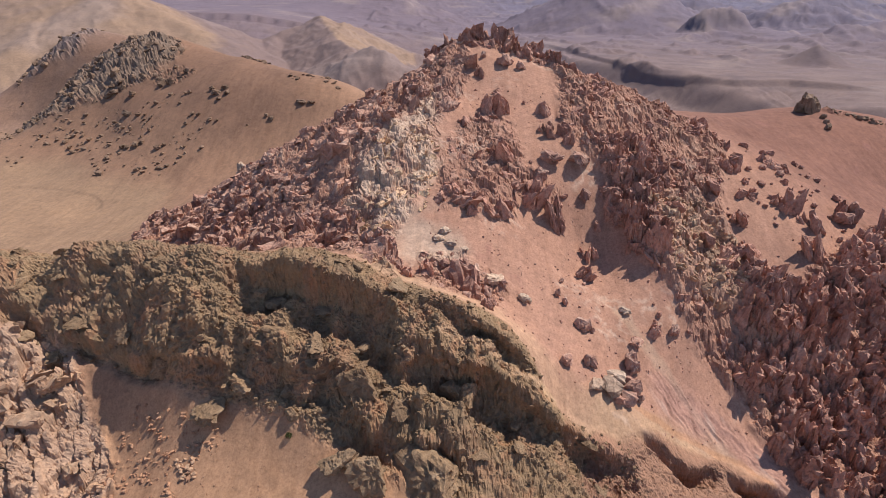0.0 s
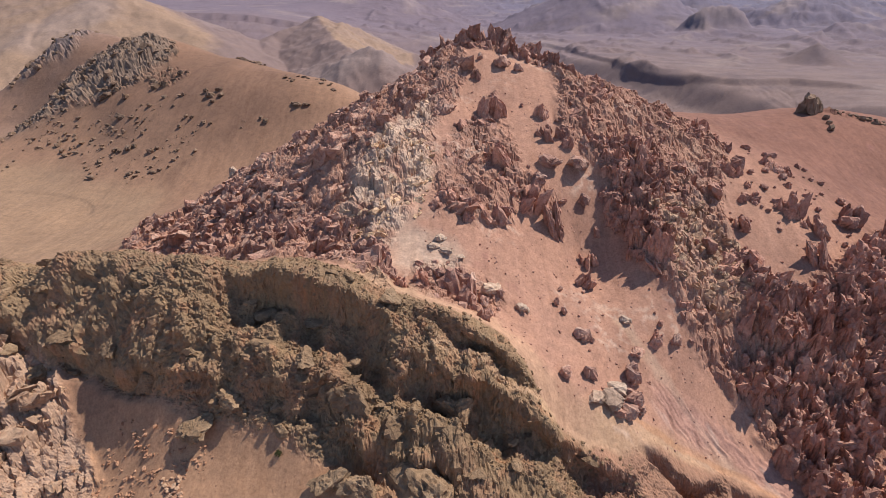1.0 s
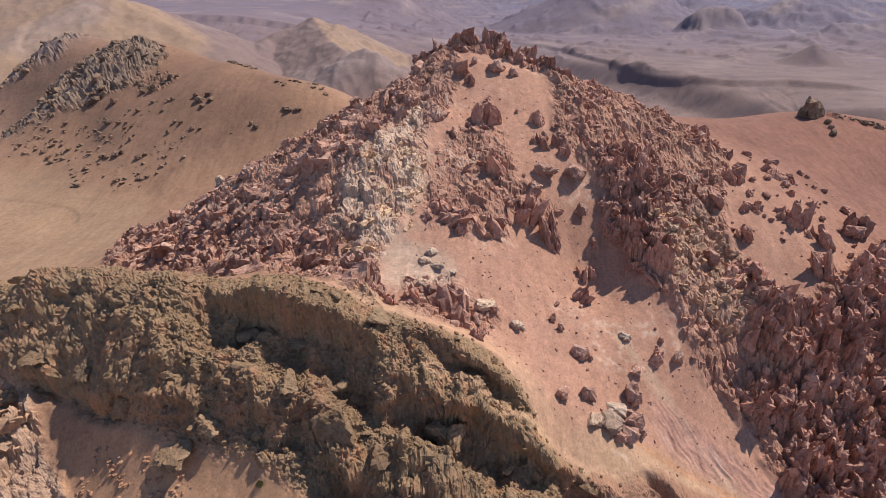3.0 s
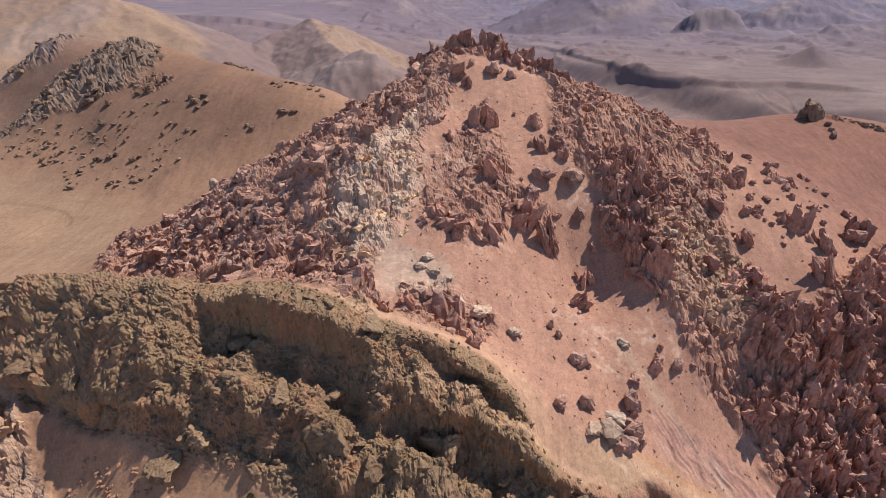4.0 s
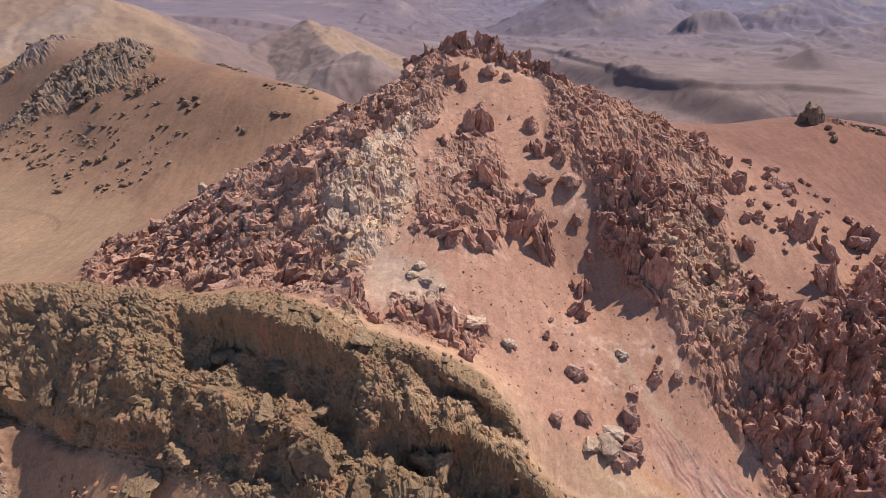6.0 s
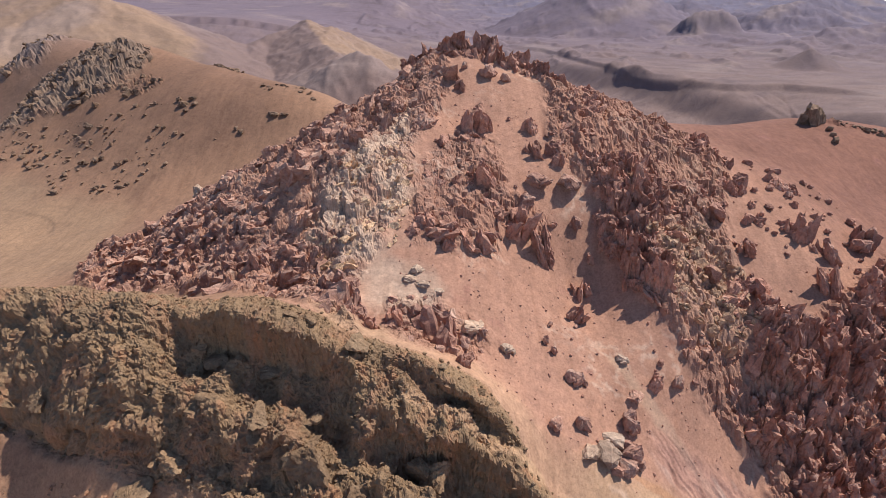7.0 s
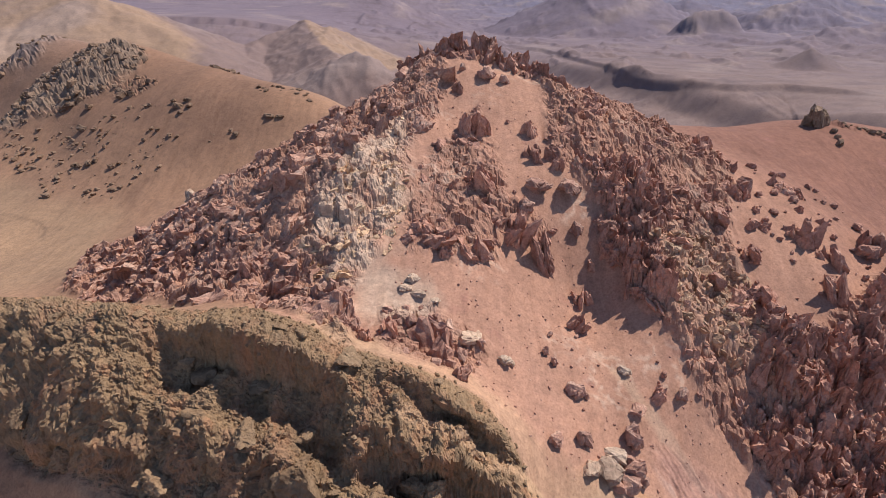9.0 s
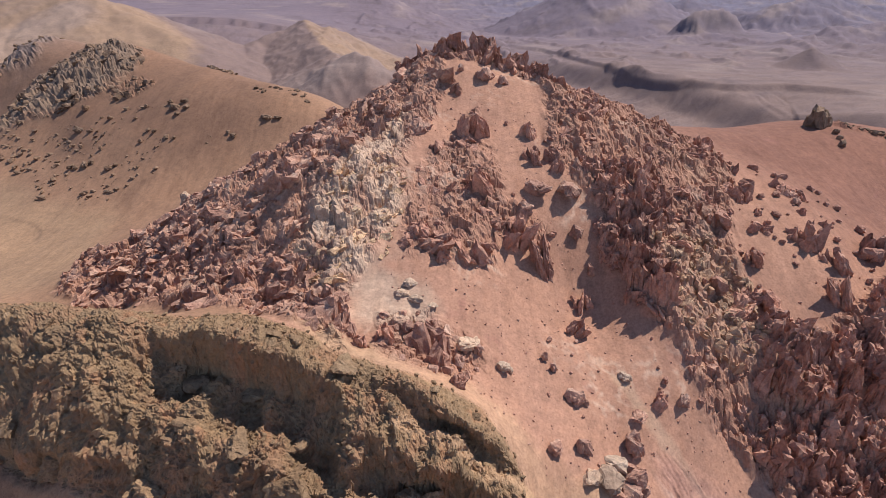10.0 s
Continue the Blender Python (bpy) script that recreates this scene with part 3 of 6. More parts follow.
def far_land(x, y):
    """Plains, buttes and ranges behind the hill."""
    r = np.hypot(x, y)
    z = -12 + 3.5 * fbm(x, y, 200.0, 5, 41) + 42 * smooth(-20, -430, x) * smooth(520, 980, y) + 10 * smooth(100, -150, x) * smooth(650, 1000, y)
    z = z - scarp(x, y, [(120, 1120), (191, 996), (219, 803), (232, 671), (261, 596), (299, 554), (350, 556), (420, 470)], 4, 17)
    z = z - scarp(x, y, [(-800, 960), (-600, 1010), (-454, 990), (-340, 1004), (-255, 1000), (-140, 1040)], 9, 14)
    z = z - scarp(x, y, [(-240, 1010), (-170, 985), (-100, 925), (-13, 900), (110, 880), (170, 900)], 8, 10)
    folds, creases = fbm(x, y, 52.0, 3, 43, True), fbm(x, y, 17.0, 2, 48, True)
    for cx, cy, top, spread, p in ((417, 1500, 142, 300, 1.12), (575, 1200, 26, 190, 1.6), (466, 701, 24, 42, 1.2), (-150, 1700, 66, 330, 1.4), (1010, 1560, 50, 240, 1.4), (760, 1750, 70, 260, 1.4), (1300, 1900, 70, 320, 1.5)):
        d = np.hypot(x - cx, y - cy)
        z = z + top * np.clip(1 - (d + 0.016 * spread * folds) / spread, 0, 1) ** p
    for line, slope, rnd, rough in (
            ([(470, 1480, 104), (520, 1480, 76), (580, 1450, 48), (620, 1430, 24)], 0.5, 5, 9), ([(540, 1200, 34), (575, 1206, 40), (606, 1200, 33)], 0.95, 3, 9),
            ([(-156, 720, 40), (-121, 620, 25), (-90, 540, 16)], 0.42, 3, 4), ([(-82, 520, 17), (-65, 500, 22), (-56, 492, 18)], 0.65, 4, 5), ([(-156, 720, 40), (-200, 670, 20), (-190, 560, 2)], 0.4, 4, 4),
            ([(-347, 620, 66), (-300, 590, 52), (-246, 560, 34), (-215, 520, 8)], 0.42, 8, 2.5), ([(-347, 620, 66), (-390, 560, 44), (-370, 500, 26)], 0.42, 6, 3), ([(-347, 620, 66), (-560, 700, 74)], 0.4, 16, 3),
            ([(900, 1500, 38), (1010, 1560, 46), (1150, 1600, 30)], 0.4, 14, 8), ([(760, 1050, 6), (830, 1080, 12), (900, 1060, 2)], 0.4, 8, 6)):
        z = np.maximum(z, ridge(x, y, line, slope, rnd) + rough * folds + 0.3 * rough * creases)
    knolls = smooth(520, 700, r) * smooth(-260, -180, x) * (1 - smooth(0.3, 0.5, x / (y + 1.0)) * smooth(900, 500, y))
    z = z + knolls * 22 * np.maximum(fbm(x, 0.7 * y, 120.0, 4, 46, True) - 0.58, 0)
    away = smooth(1500, 3600, r)
    west = smooth(900, 300, x - 0.55 * y)
    z = z + away * (26 + 40 * west + 48 * fbm(x, y, 800.0, 6, 44, True))
    z = z + smooth(250, 500, x) * smooth(700, 1000, y) * (1 - away) * 20 * np.maximum(fbm(x, y, 170.0, 5, 45, True), 0) * smooth(0.45, 0.75, x / (y + 1.0))
    return z


def smooth_land(x, y):
    near = 1 - smooth(1.0, 1.35, np.sqrt((x / 290.0) ** 2 + ((y - 125) / 250.0) ** 2))
    out = np.zeros_like(x)
    here, there = np.nonzero(near > 0)[0], np.nonzero(near < 1)[0]
    out[here] += near[here] * sheet(x[here], y[here])
    out[there] += (1 - near[there]) * far_land(x[there], y[there])
    return out

# ---- rocky zones, as rings of corners in plan ----
WEST_ROCKS = [(4, 166), (-10, 157), (-26, 150), (-42, 143), (-60, 141), (-86, 140), (-84, 127), (-53, 108), (-26, 93), (-13, 84), (-8, 82), (-11, 94), (-6, 102), (-2, 114), (-1, 128), (5, 143), (8, 158)]
PALE_SPINE = [(-2, 143), (-11, 129), (-17, 116), (-21, 106), (-15, 97), (-9, 92), (-5, 100), (-2, 110), (-2, 120)]
SUMMIT_ROCKS = [(0, 170), (12, 172), (30, 168), (36, 160), (28, 160), (14, 164), (2, 163)]
EAST_ROCKS = [(30, 165), (52, 162), (68, 160), (80, 155), (75, 137), (66, 118), (65, 103), (74, 99), (89, 108), (106, 120), (118, 100), (112, 62), (84, 58), (67, 64), (61, 72), (58, 80), (51, 85), (48, 92), (42, 107), (37, 116), (39, 122), (30, 131), (31, 150)]
MID_ROCKS = [(3, 129), (10, 136), (15, 147), (17, 131), (19, 120), (28, 116), (25, 112), (17, 111), (16, 105), (6, 103), (0, 103), (-1, 114)]
LOW_ROCKS = [(-4, 91), (4, 93), (12, 89), (10, 81), (2, 82), (-5, 84)]
OCHRE_SAND = [(-16, 86), (-10, 85), (2, 82), (14, 81), (21, 73), (33, 73), (47, 73), (58, 66), (30, 58), (22, 64), (13, 67), (5, 75), (-12, 80)]
DARK_RIDGE = [(-125, 99), (-82, 96), (-58, 93), (-43, 90.5), (-27, 87), (-12, 81.6), (-3, 79), (6, 77), (10.5, 75.6), (13, 72.8), (16, 70), (17, 67.4), (21, 66.6), (26, 66.2), (32, 65.8), (33, 60), (28, 50), (-4, 54), (-16, 60), (-30, 66), (-42, 70), (-60, 77), (-90, 80), (-125, 80)]
PALE_FRONT = [(-100, 84), (-80, 80.6), (-74, 80), (-66, 77), (-63.5, 73), (-61.5, 70), (-57, 65.6), (-54, 61), (-57, 57), (-62, 48), (-90, 45), (-110, 60)]
HILL_CRAGS = [(-196, 288), (-172, 294), (-150, 290), (-128, 277), (-123, 264), (-130, 254), (-138, 248), (-155, 244), (-172, 246), (-190, 243), (-208, 252), (-206, 268)]
HILL_TOP = [(-240, 342), (-206, 338), (-192, 324), (-198, 304), (-222, 296), (-246, 312)]
HILL_PATCH = [(-132, 252), (-120, 256), (-110, 247), (-118, 240), (-128, 243)]
SADDLE_CRAG = [(131, 190), (136, 190), (142, 187), (152, 181), (150, 178), (141, 184), (134, 187)]


DUNE = [(-620, 800), (-420, 720), (-330, 660), (-270, 620), (-225, 570), (-210, 510), (-250, 430), (-400, 420), (-620, 560)]
SAND_FLANK = [(-157, 724), (-121, 622), (-92, 548), (-74, 560), (-30, 640), (-40, 720), (-110, 760)]
EAST_PALE = [(47, 114), (60, 117), (67, 106), (65, 97), (57, 93), (49, 97)]
SOUTH_SOIL = [(24, 66), (37, 69.5), (49, 69.5), (57, 66), (64, 60), (60, 44), (30, 40), (22, 58)]
ERODED = [(38.5, 80), (42.7, 81), (46, 79), (50, 77.8), (56, 75), (59.5, 72.8), (63, 68), (60, 64), (55.5, 69), (52, 72), (45, 72.6), (40, 75)]
# lips of overhanging rock on the near ridge, as lines in plan
LIPS = (
    ([(-39, 84.6), (-34, 83.3), (-27, 81), (-20, 79), (-13, 76.2), (-7, 74), (-3, 73)], 0.6, 6.2, 10.0),
    ([(-84, 84), (-64, 79.2), (-53, 76), (-43, 72.4), (-33, 69.6)], 0.3, 3.8, 6.5),
    ([(-8, 69.6), (-5, 69.2), (-1, 69), (4, 68.2)], 0.5, 4.0, 6.5),
    ([(-19, 64), (-8, 60.8), (-2, 59.8), (8, 57.5)], 0.9, 2.6, 5.0),
    ([(-3, 69), (6, 68), (11.5, 67), (16, 66.4), (21, 66), (25, 65.8), (34, 65.4)], 0.7, 4.6, 8.0),
    ([(-6, 76.5), (4, 74.6), (9, 73.2), (12.5, 71.6), (18, 69)], 0.8, 2.4, 3.6),
    ([(-30, 70.5), (-22, 68.4), (-14, 66)], 0.8, 1.8, 4.5),
)
SOIL_LIPS = (
    ([(33, 70.2), (36, 69.4), (39.5, 68.6)], 0.5, 3.0, 3.0),
    ([(37.5, 68), (43, 67.8), (49.5, 68.4)], 0.6, 5.0, 5.0),
    ([(49, 67.2), (54, 66.6), (62, 65.4)], 0.6, 5.0, 5.0),
)


# bulging masses on the face of the near ridge: x, y, half width, half depth, height
KNOBS = ((-9.5, 73, 3.0, 2.0, 0.8), (-41, 77, 3.2, 2.4, 0.8), (-28.5, 70.5, 3.0, 2.0, 0.9), (-49, 78, 3.4, 2.6, 1.0), (-59, 82, 4.0, 2.6, 1.0), (-37, 72.4, 2.4, 2.0, 0.9), (-16.5, 66.5, 2.6, 2.0, 0.9), (-22, 67, 2.2, 1.8, 0.8), (-13, 62.5, 3.4, 2.0, 1.2), (3.5, 67, 2.6, 1.6, 1.0))
CREST = [(-82, 88, 21.5), (-68, 88, 24), (-57, 86, 23), (-43, 84, 24.3), (-27, 81, 24), (-15, 78, 22.3), (-8, 76, 20.3), (0, 75, 18.6), (7, 73, 16.2), (12, 71.5, 12.5), (15, 69, 8.5)]
FRONT_BACK = [(-14, 91, 20.5), (-22, 93.5, 17.2), (-70, 100, 7), (-45, 96, 14), (13, 81, 10.5), (2, 83, 15.4), (-8, 84, 18.2)]
FRONT_FACE = [(-54, 83, 18.5), (-59, 81.4, 13), (-53, 78.5, 12), (-46.5, 75.4, 12.5), (-41.7, 74.5, 14), (-31.3, 74.4, 14.5), (-33.6, 73.2, 12), (-39.8, 72, 9.5), (-34, 70.4, 8), (-46.7, 72, 6), (-13, 72.4, 18.3), (-17.4, 70.6, 14.4), (1.6, 69, 11), (10.8, 66.5, 6.5), (-14, 61.5, 3.7)]
FRONT_LEDGES = [(-66, 80.8, 9.5), (-73, 82.2, 11.5), (-75, 87, 17), (-35.6, 78, 15), (-40, 79.2, 17.5), (-23.6, 70.3, 11), (-20.8, 68.3, 9.4), (-16.3, 67.6, 12), (-24.6, 67.4, 8), (-27.8, 66.4, 5), (-9, 67.4, 10.2), (-6.2, 71.4, 14.4), (-2.9, 69.9, 15.4), (-7, 65.4, 10), (2.4, 63.8, 9.6), (2, 61, 5), (-2.6, 61.6, 4), (8.9, 62.9, 2.6), (15.6, 60.6, 1), (19.5, 60.4, -4), (-12, 74.4, 17.6), (-21.7, 78, 22), (5.9, 71.5, 15.6)]
GULLY = [(-61, 72.6, 0.5), (-55, 76, 6), (-48.5, 65, -3.6), (-40, 61, -3), (-38, 67.5, 1.8), (-2, 57.7, 1.5), (16, 62.7, 3), (20, 66, -0.5), (-75, 78.5, 7.5), (-70, 70, 2), (-65, 66.5, -6), (-5, 45, -4), (-45, 45, -8), (30, 50, -9), (45, 35, -14), (70, 60, -15)]
WEST_HILL = [(-135, 272, 44), (-153, 281, 45), (-172, 270, 31), (-126, 253, 33), (-183, 262, 21), (-208, 320, 53), (-226, 318, 50), (-204, 300, 33), (-215, 275, 6), (-141, 228, 14.5), (-138, 229, 18), (-91, 260, 38), (-90, 222, 28.5), (-110, 200, 10), (-52, 209, 27), (-44, 218, 32), (-118, 173, 0.5), (-137, 165, 0), (-165, 195, 0)]
SADDLE = [(132, 191, 28), (128, 188, 28), (110, 188, 26.6), (90, 188, 27.4), (78, 186, 28), (160, 195, 24), (120, 160, 21), (130, 150, 14), (60, 200, 18), (20, 205, 16), (160, 130, 8)]
SKIRTS = [(-20, 190, 20), (-60, 180, 10), (-110, 130, 0), (-130, 90, 0), (-170, 130, -1), (-200, 200, 2), (-240, 230, 3), (-160, 340, 30), (-60, 300, 2), (20, 290, -18), (120, 300, -24), (220, 250, -8),
          (230, 150, 0), (200, 60, -10), (120, 40, -18), (0, -20, -8), (-100, -20, -6), (100, -40, -16), (-120, 50, -4), (0, 20, -8), (-180, 20, -4)]
NODES = np.array(SUMMIT + WEST_SPUR + EAST_SPUR + SCREE + EAST_FOOT + FRONT_CREST + FRONT_BACK + FRONT_FACE + FRONT_LEDGES + GULLY + WEST_HILL + SADDLE + SKIRTS, float)


def bent_sheet(nodes, stiff=0.6):
    """A thin plate bent over the nodes: returns its height as a function of x and y."""
    c, n = nodes[:, :2] / 50.0, len(nodes)

    def pull(d2):
        return 0.5 * d2 * np.log(d2 + 1e-12)
    a = np.zeros((n + 3, n + 3))
    a[:n, :n] = pull(((c[:, None] - c[None]) ** 2).sum(-1)) + np.eye(n) * stiff * 0.01
    a[:n, n], a[:n, n + 1:], a[n, :n], a[n + 1:, :n] = 1, c, 1, c.T
    w = np.linalg.solve(a, np.r_[nodes[:, 2], 0, 0, 0])

    def height(x, y):
        u, v = x / 50.0, y / 50.0
        z = w[n] + w[n + 1] * u + w[n + 2] * v
        for k in range(n):
            z = z + w[k] * pull((u - c[k, 0]) ** 2 + (v - c[k, 1]) ** 2)
        return z
    return height


sheet = bent_sheet(NODES)


def ridge(x, y, line, slope, round_off=6.0):
    """Height of a ridge whose crest runs along the line of (x, y, z), falling by slope to both sides."""
    best = np.full_like(x, -1e9)
    for (ax, ay, az), (bx, by, bz) in zip(line, line[1:]):
        dx, dy = bx - ax, by - ay
        s = np.clip(((x - ax) * dx + (y - ay) * dy) / (dx * dx + dy * dy), 0, 1)
        d = np.hypot(x - ax - s * dx, y - ay - s * dy)
        best = np.maximum(best, az + s * (bz - az) - slope * (np.sqrt(d * d + round_off**2) - round_off))
    return best


def edge_gap(x, y, line):
    """Distance from the line of (x, y), positive to the right-hand side of its run, and how far along it, from 0 to 1."""
    gap, along = np.full_like(x, 1e9), np.zeros_like(x)
    for k, ((ax, ay), (bx, by)) in enumerate(zip(line, line[1:])):
        dx, dy = bx - ax, by - ay
        s = np.clip(((x - ax) * dx + (y - ay) * dy) / (dx * dx + dy * dy), 0, 1)
        ox, oy = x - ax - s * dx, y - ay - s * dy
        d = np.hypot(ox, oy)
        closer = d < np.abs(gap)
        gap = np.where(closer, np.where(dx * (y - ay) - dy * (x - ax) < 0, d, -d), gap)
        along = np.where(closer, (k + s) / (len(line) - 1), along)
    return gap, along


def scarp(x, y, line, cliff, talus):
    """How far the ground has dropped to the right-hand side of an edge: a cliff, then a gullied slope below it."""
    gap, along = edge_gap(x, y, line)
    gap = gap + 5 * fbm(x, y, 90.0, 3, 31) + 1.5 * fbm(x, y, 24.0, 2, 32)
    ends = smooth(0, 0.12, along) * (1 - smooth(0.88, 1, along))
    run = 800 * along + 10 * fbm(x, y, 40.0, 2, 34)
    gully = (1.8 * fbm(run, 0.12 * gap, 26.0, 3, 33, True) + 1.2 * fbm(run, 0.2 * gap, 9.0, 2, 36, True)) * smooth(3, 25, gap) * (1 - smooth(70, 140, gap))
    return ends * (cliff * smooth(0, 5, gap) + talus * np.clip(gap / 120, 0, 1) ** 0.85 - gully)


def ledge(x, y, line, up, down, run):
    """A lip of rock along the line of (x, y), with a hollow below it on the near side."""
    xs, ys = zip(*line)
    off = y - np.interp(x, xs, ys) - 2.0 * fbm(x, 0.8 * y, 8.0, 4, 35)
    fade = min(8.0, 0.35 * (xs[-1] - xs[0]))
    ends = smooth(xs[0], xs[0] + fade, x) * (1 - smooth(xs[-1] - fade, xs[-1], x))
    down = down * (0.6 + 0.5 * smooth(-0.35, 0.3, fbm(x, 0.8 * y, 9.0, 3, 37)))
    lip = up * smooth(-0.3, 0.5, off) * (1 - smooth(0.5, 4.0, off))
    hollow = down * smooth(0.5, -1.7, off) * (1 - smooth(run * 0.35, run, -off))
    return ends * (lip - hollow)


def overhang(x, y, line):
    """How far the lip of rock along the line leans out over its hollow."""
    xs, ys = zip(*line)
    off = y - np.interp(x, xs, ys) - 2.0 * fbm(x, 0.8 * y, 8.0, 4, 35)
    fade = min(8.0, 0.35 * (xs[-1] - xs[0]))
    ends = smooth(xs[0], xs[0] + fade, x) * (1 - smooth(xs[-1] - fade, xs[-1], x)) * (0.4 + 0.7 * smooth(-0.35, 0.3, fbm(x, 0.8 * y, 9.0, 3, 37)))
    return ends * smooth(-1.1, 0.3, off) * (1 - smooth(0.4, 3.4, off))


def far_land(x, y):
    """Plains, buttes and ranges behind the hill."""
    r = np.hypot(x, y)
    z = -12 + 3.5 * fbm(x, y, 200.0, 5, 41) + 42 * smooth(-20, -430, x) * smooth(520, 980, y) + 10 * smooth(100, -150, x) * smooth(650, 1000, y)
    z = z - scarp(x, y, [(120, 1120), (191, 996), (219, 803), (232, 671), (261, 596), (299, 554), (350, 556), (420, 470)], 4, 17)
    z = z - scarp(x, y, [(-800, 960), (-600, 1010), (-454, 990), (-340, 1004), (-255, 1000), (-140, 1040)], 9, 14)
    z = z - scarp(x, y, [(-240, 1010), (-170, 985), (-100, 925), (-13, 900), (110, 880), (170, 900)], 8, 10)
    folds, creases = fbm(x, y, 52.0, 3, 43, True), fbm(x, y, 17.0, 2, 48, True)
    for cx, cy, top, spread, p in ((417, 1500, 142, 300, 1.12), (575, 1200, 26, 190, 1.6), (466, 701, 24, 42, 1.2), (-150, 1700, 66, 330, 1.4), (1010, 1560, 50, 240, 1.4), (760, 1750, 70, 260, 1.4), (1300, 1900, 70, 320, 1.5)):
        d = np.hypot(x - cx, y - cy)
        z = z + top * np.clip(1 - (d + 0.016 * spread * folds) / spread, 0, 1) ** p
    for line, slope, rnd, rough in (
            ([(470, 1480, 104), (520, 1480, 76), (580, 1450, 48), (620, 1430, 24)], 0.5, 5, 9), ([(540, 1200, 34), (575, 1206, 40), (606, 1200, 33)], 0.95, 3, 9),
            ([(-156, 720, 40), (-121, 620, 25), (-90, 540, 16)], 0.42, 3, 4), ([(-82, 520, 17), (-65, 500, 22), (-56, 492, 18)], 0.65, 4, 5), ([(-156, 720, 40), (-200, 670, 20), (-190, 560, 2)], 0.4, 4, 4),
            ([(-347, 620, 66), (-300, 590, 52), (-246, 560, 34), (-215, 520, 8)], 0.42, 8, 2.5), ([(-347, 620, 66), (-390, 560, 44), (-370, 500, 26)], 0.42, 6, 3), ([(-347, 620, 66), (-560, 700, 74)], 0.4, 16, 3),
            ([(900, 1500, 38), (1010, 1560, 46), (1150, 1600, 30)], 0.4, 14, 8), ([(760, 1050, 6), (830, 1080, 12), (900, 1060, 2)], 0.4, 8, 6)):
        z = np.maximum(z, ridge(x, y, line, slope, rnd) + rough * folds + 0.3 * rough * creases)
    knolls = smooth(520, 700, r) * smooth(-260, -180, x) * (1 - smooth(0.3, 0.5, x / (y + 1.0)) * smooth(900, 500, y))
    z = z + knolls * 22 * np.maximum(fbm(x, 0.7 * y, 120.0, 4, 46, True) - 0.58, 0)
    away = smooth(1500, 3600, r)
    west = smooth(900, 300, x - 0.55 * y)
    z = z + away * (26 + 40 * west + 48 * fbm(x, y, 800.0, 6, 44, True))
    z = z + smooth(250, 500, x) * smooth(700, 1000, y) * (1 - away) * 20 * np.maximum(fbm(x, y, 170.0, 5, 45, True), 0) * smooth(0.45, 0.75, x / (y + 1.0))
    return z


def smooth_land(x, y):
    near = 1 - smooth(1.0, 1.35, np.sqrt((x / 290.0) ** 2 + ((y - 125) / 250.0) ** 2))
    out = np.zeros_like(x)
    here, there = np.nonzero(near > 0)[0], np.nonzero(near < 1)[0]
    out[here] += near[here] * sheet(x[here], y[here])
    out[there] += (1 - near[there]) * far_land(x[there], y[there])
    return out

# ---- rocky zones, as rings of corners in plan ----
WEST_ROCKS = [(4, 166), (-10, 157), (-26, 150), (-42, 143), (-60, 141), (-86, 140), (-84, 127), (-53, 108), (-26, 93), (-13, 84), (-8, 82), (-11, 94), (-6, 102), (-2, 114), (-1, 128), (5, 143), (8, 158)]
PALE_SPINE = [(-2, 143), (-11, 129), (-17, 116), (-21, 106), (-15, 97), (-9, 92), (-5, 100), (-2, 110), (-2, 120)]
SUMMIT_ROCKS = [(0, 170), (12, 172), (30, 168), (36, 160), (28, 160), (14, 164), (2, 163)]
EAST_ROCKS = [(30, 165), (52, 162), (68, 160), (80, 155), (75, 137), (66, 118), (65, 103), (74, 99), (89, 108), (106, 120), (118, 100), (112, 62), (84, 58), (67, 64), (61, 72), (58, 80), (51, 85), (48, 92), (42, 107), (37, 116), (39, 122), (30, 131), (31, 150)]
MID_ROCKS = [(3, 129), (10, 136), (15, 147), (17, 131), (19, 120), (28, 116), (25, 112), (17, 111), (16, 105), (6, 103), (0, 103), (-1, 114)]
LOW_ROCKS = [(-4, 91), (4, 93), (12, 89), (10, 81), (2, 82), (-5, 84)]
OCHRE_SAND = [(-16, 86), (-10, 85), (2, 82), (14, 81), (21, 73), (33, 73), (47, 73), (58, 66), (30, 58), (22, 64), (13, 67), (5, 75), (-12, 80)]
DARK_RIDGE = [(-125, 99), (-82, 96), (-58, 93), (-43, 90.5), (-27, 87), (-12, 81.6), (-3, 79), (6, 77), (10.5, 75.6), (13, 72.8), (16, 70), (17, 67.4), (21, 66.6), (26, 66.2), (32, 65.8), (33, 60), (28, 50), (-4, 54), (-16, 60), (-30, 66), (-42, 70), (-60, 77), (-90, 80), (-125, 80)]
PALE_FRONT = [(-100, 84), (-80, 80.6), (-74, 80), (-66, 77), (-63.5, 73), (-61.5, 70), (-57, 65.6), (-54, 61), (-57, 57), (-62, 48), (-90, 45), (-110, 60)]
HILL_CRAGS = [(-196, 288), (-172, 294), (-150, 290), (-128, 277), (-123, 264), (-130, 254), (-138, 248), (-155, 244), (-172, 246), (-190, 243), (-208, 252), (-206, 268)]
HILL_TOP = [(-240, 342), (-206, 338), (-192, 324), (-198, 304), (-222, 296), (-246, 312)]
HILL_PATCH = [(-132, 252), (-120, 256), (-110, 247), (-118, 240), (-128, 243)]
SADDLE_CRAG = [(131, 190), (136, 190), (142, 187), (152, 181), (150, 178), (141, 184), (134, 187)]


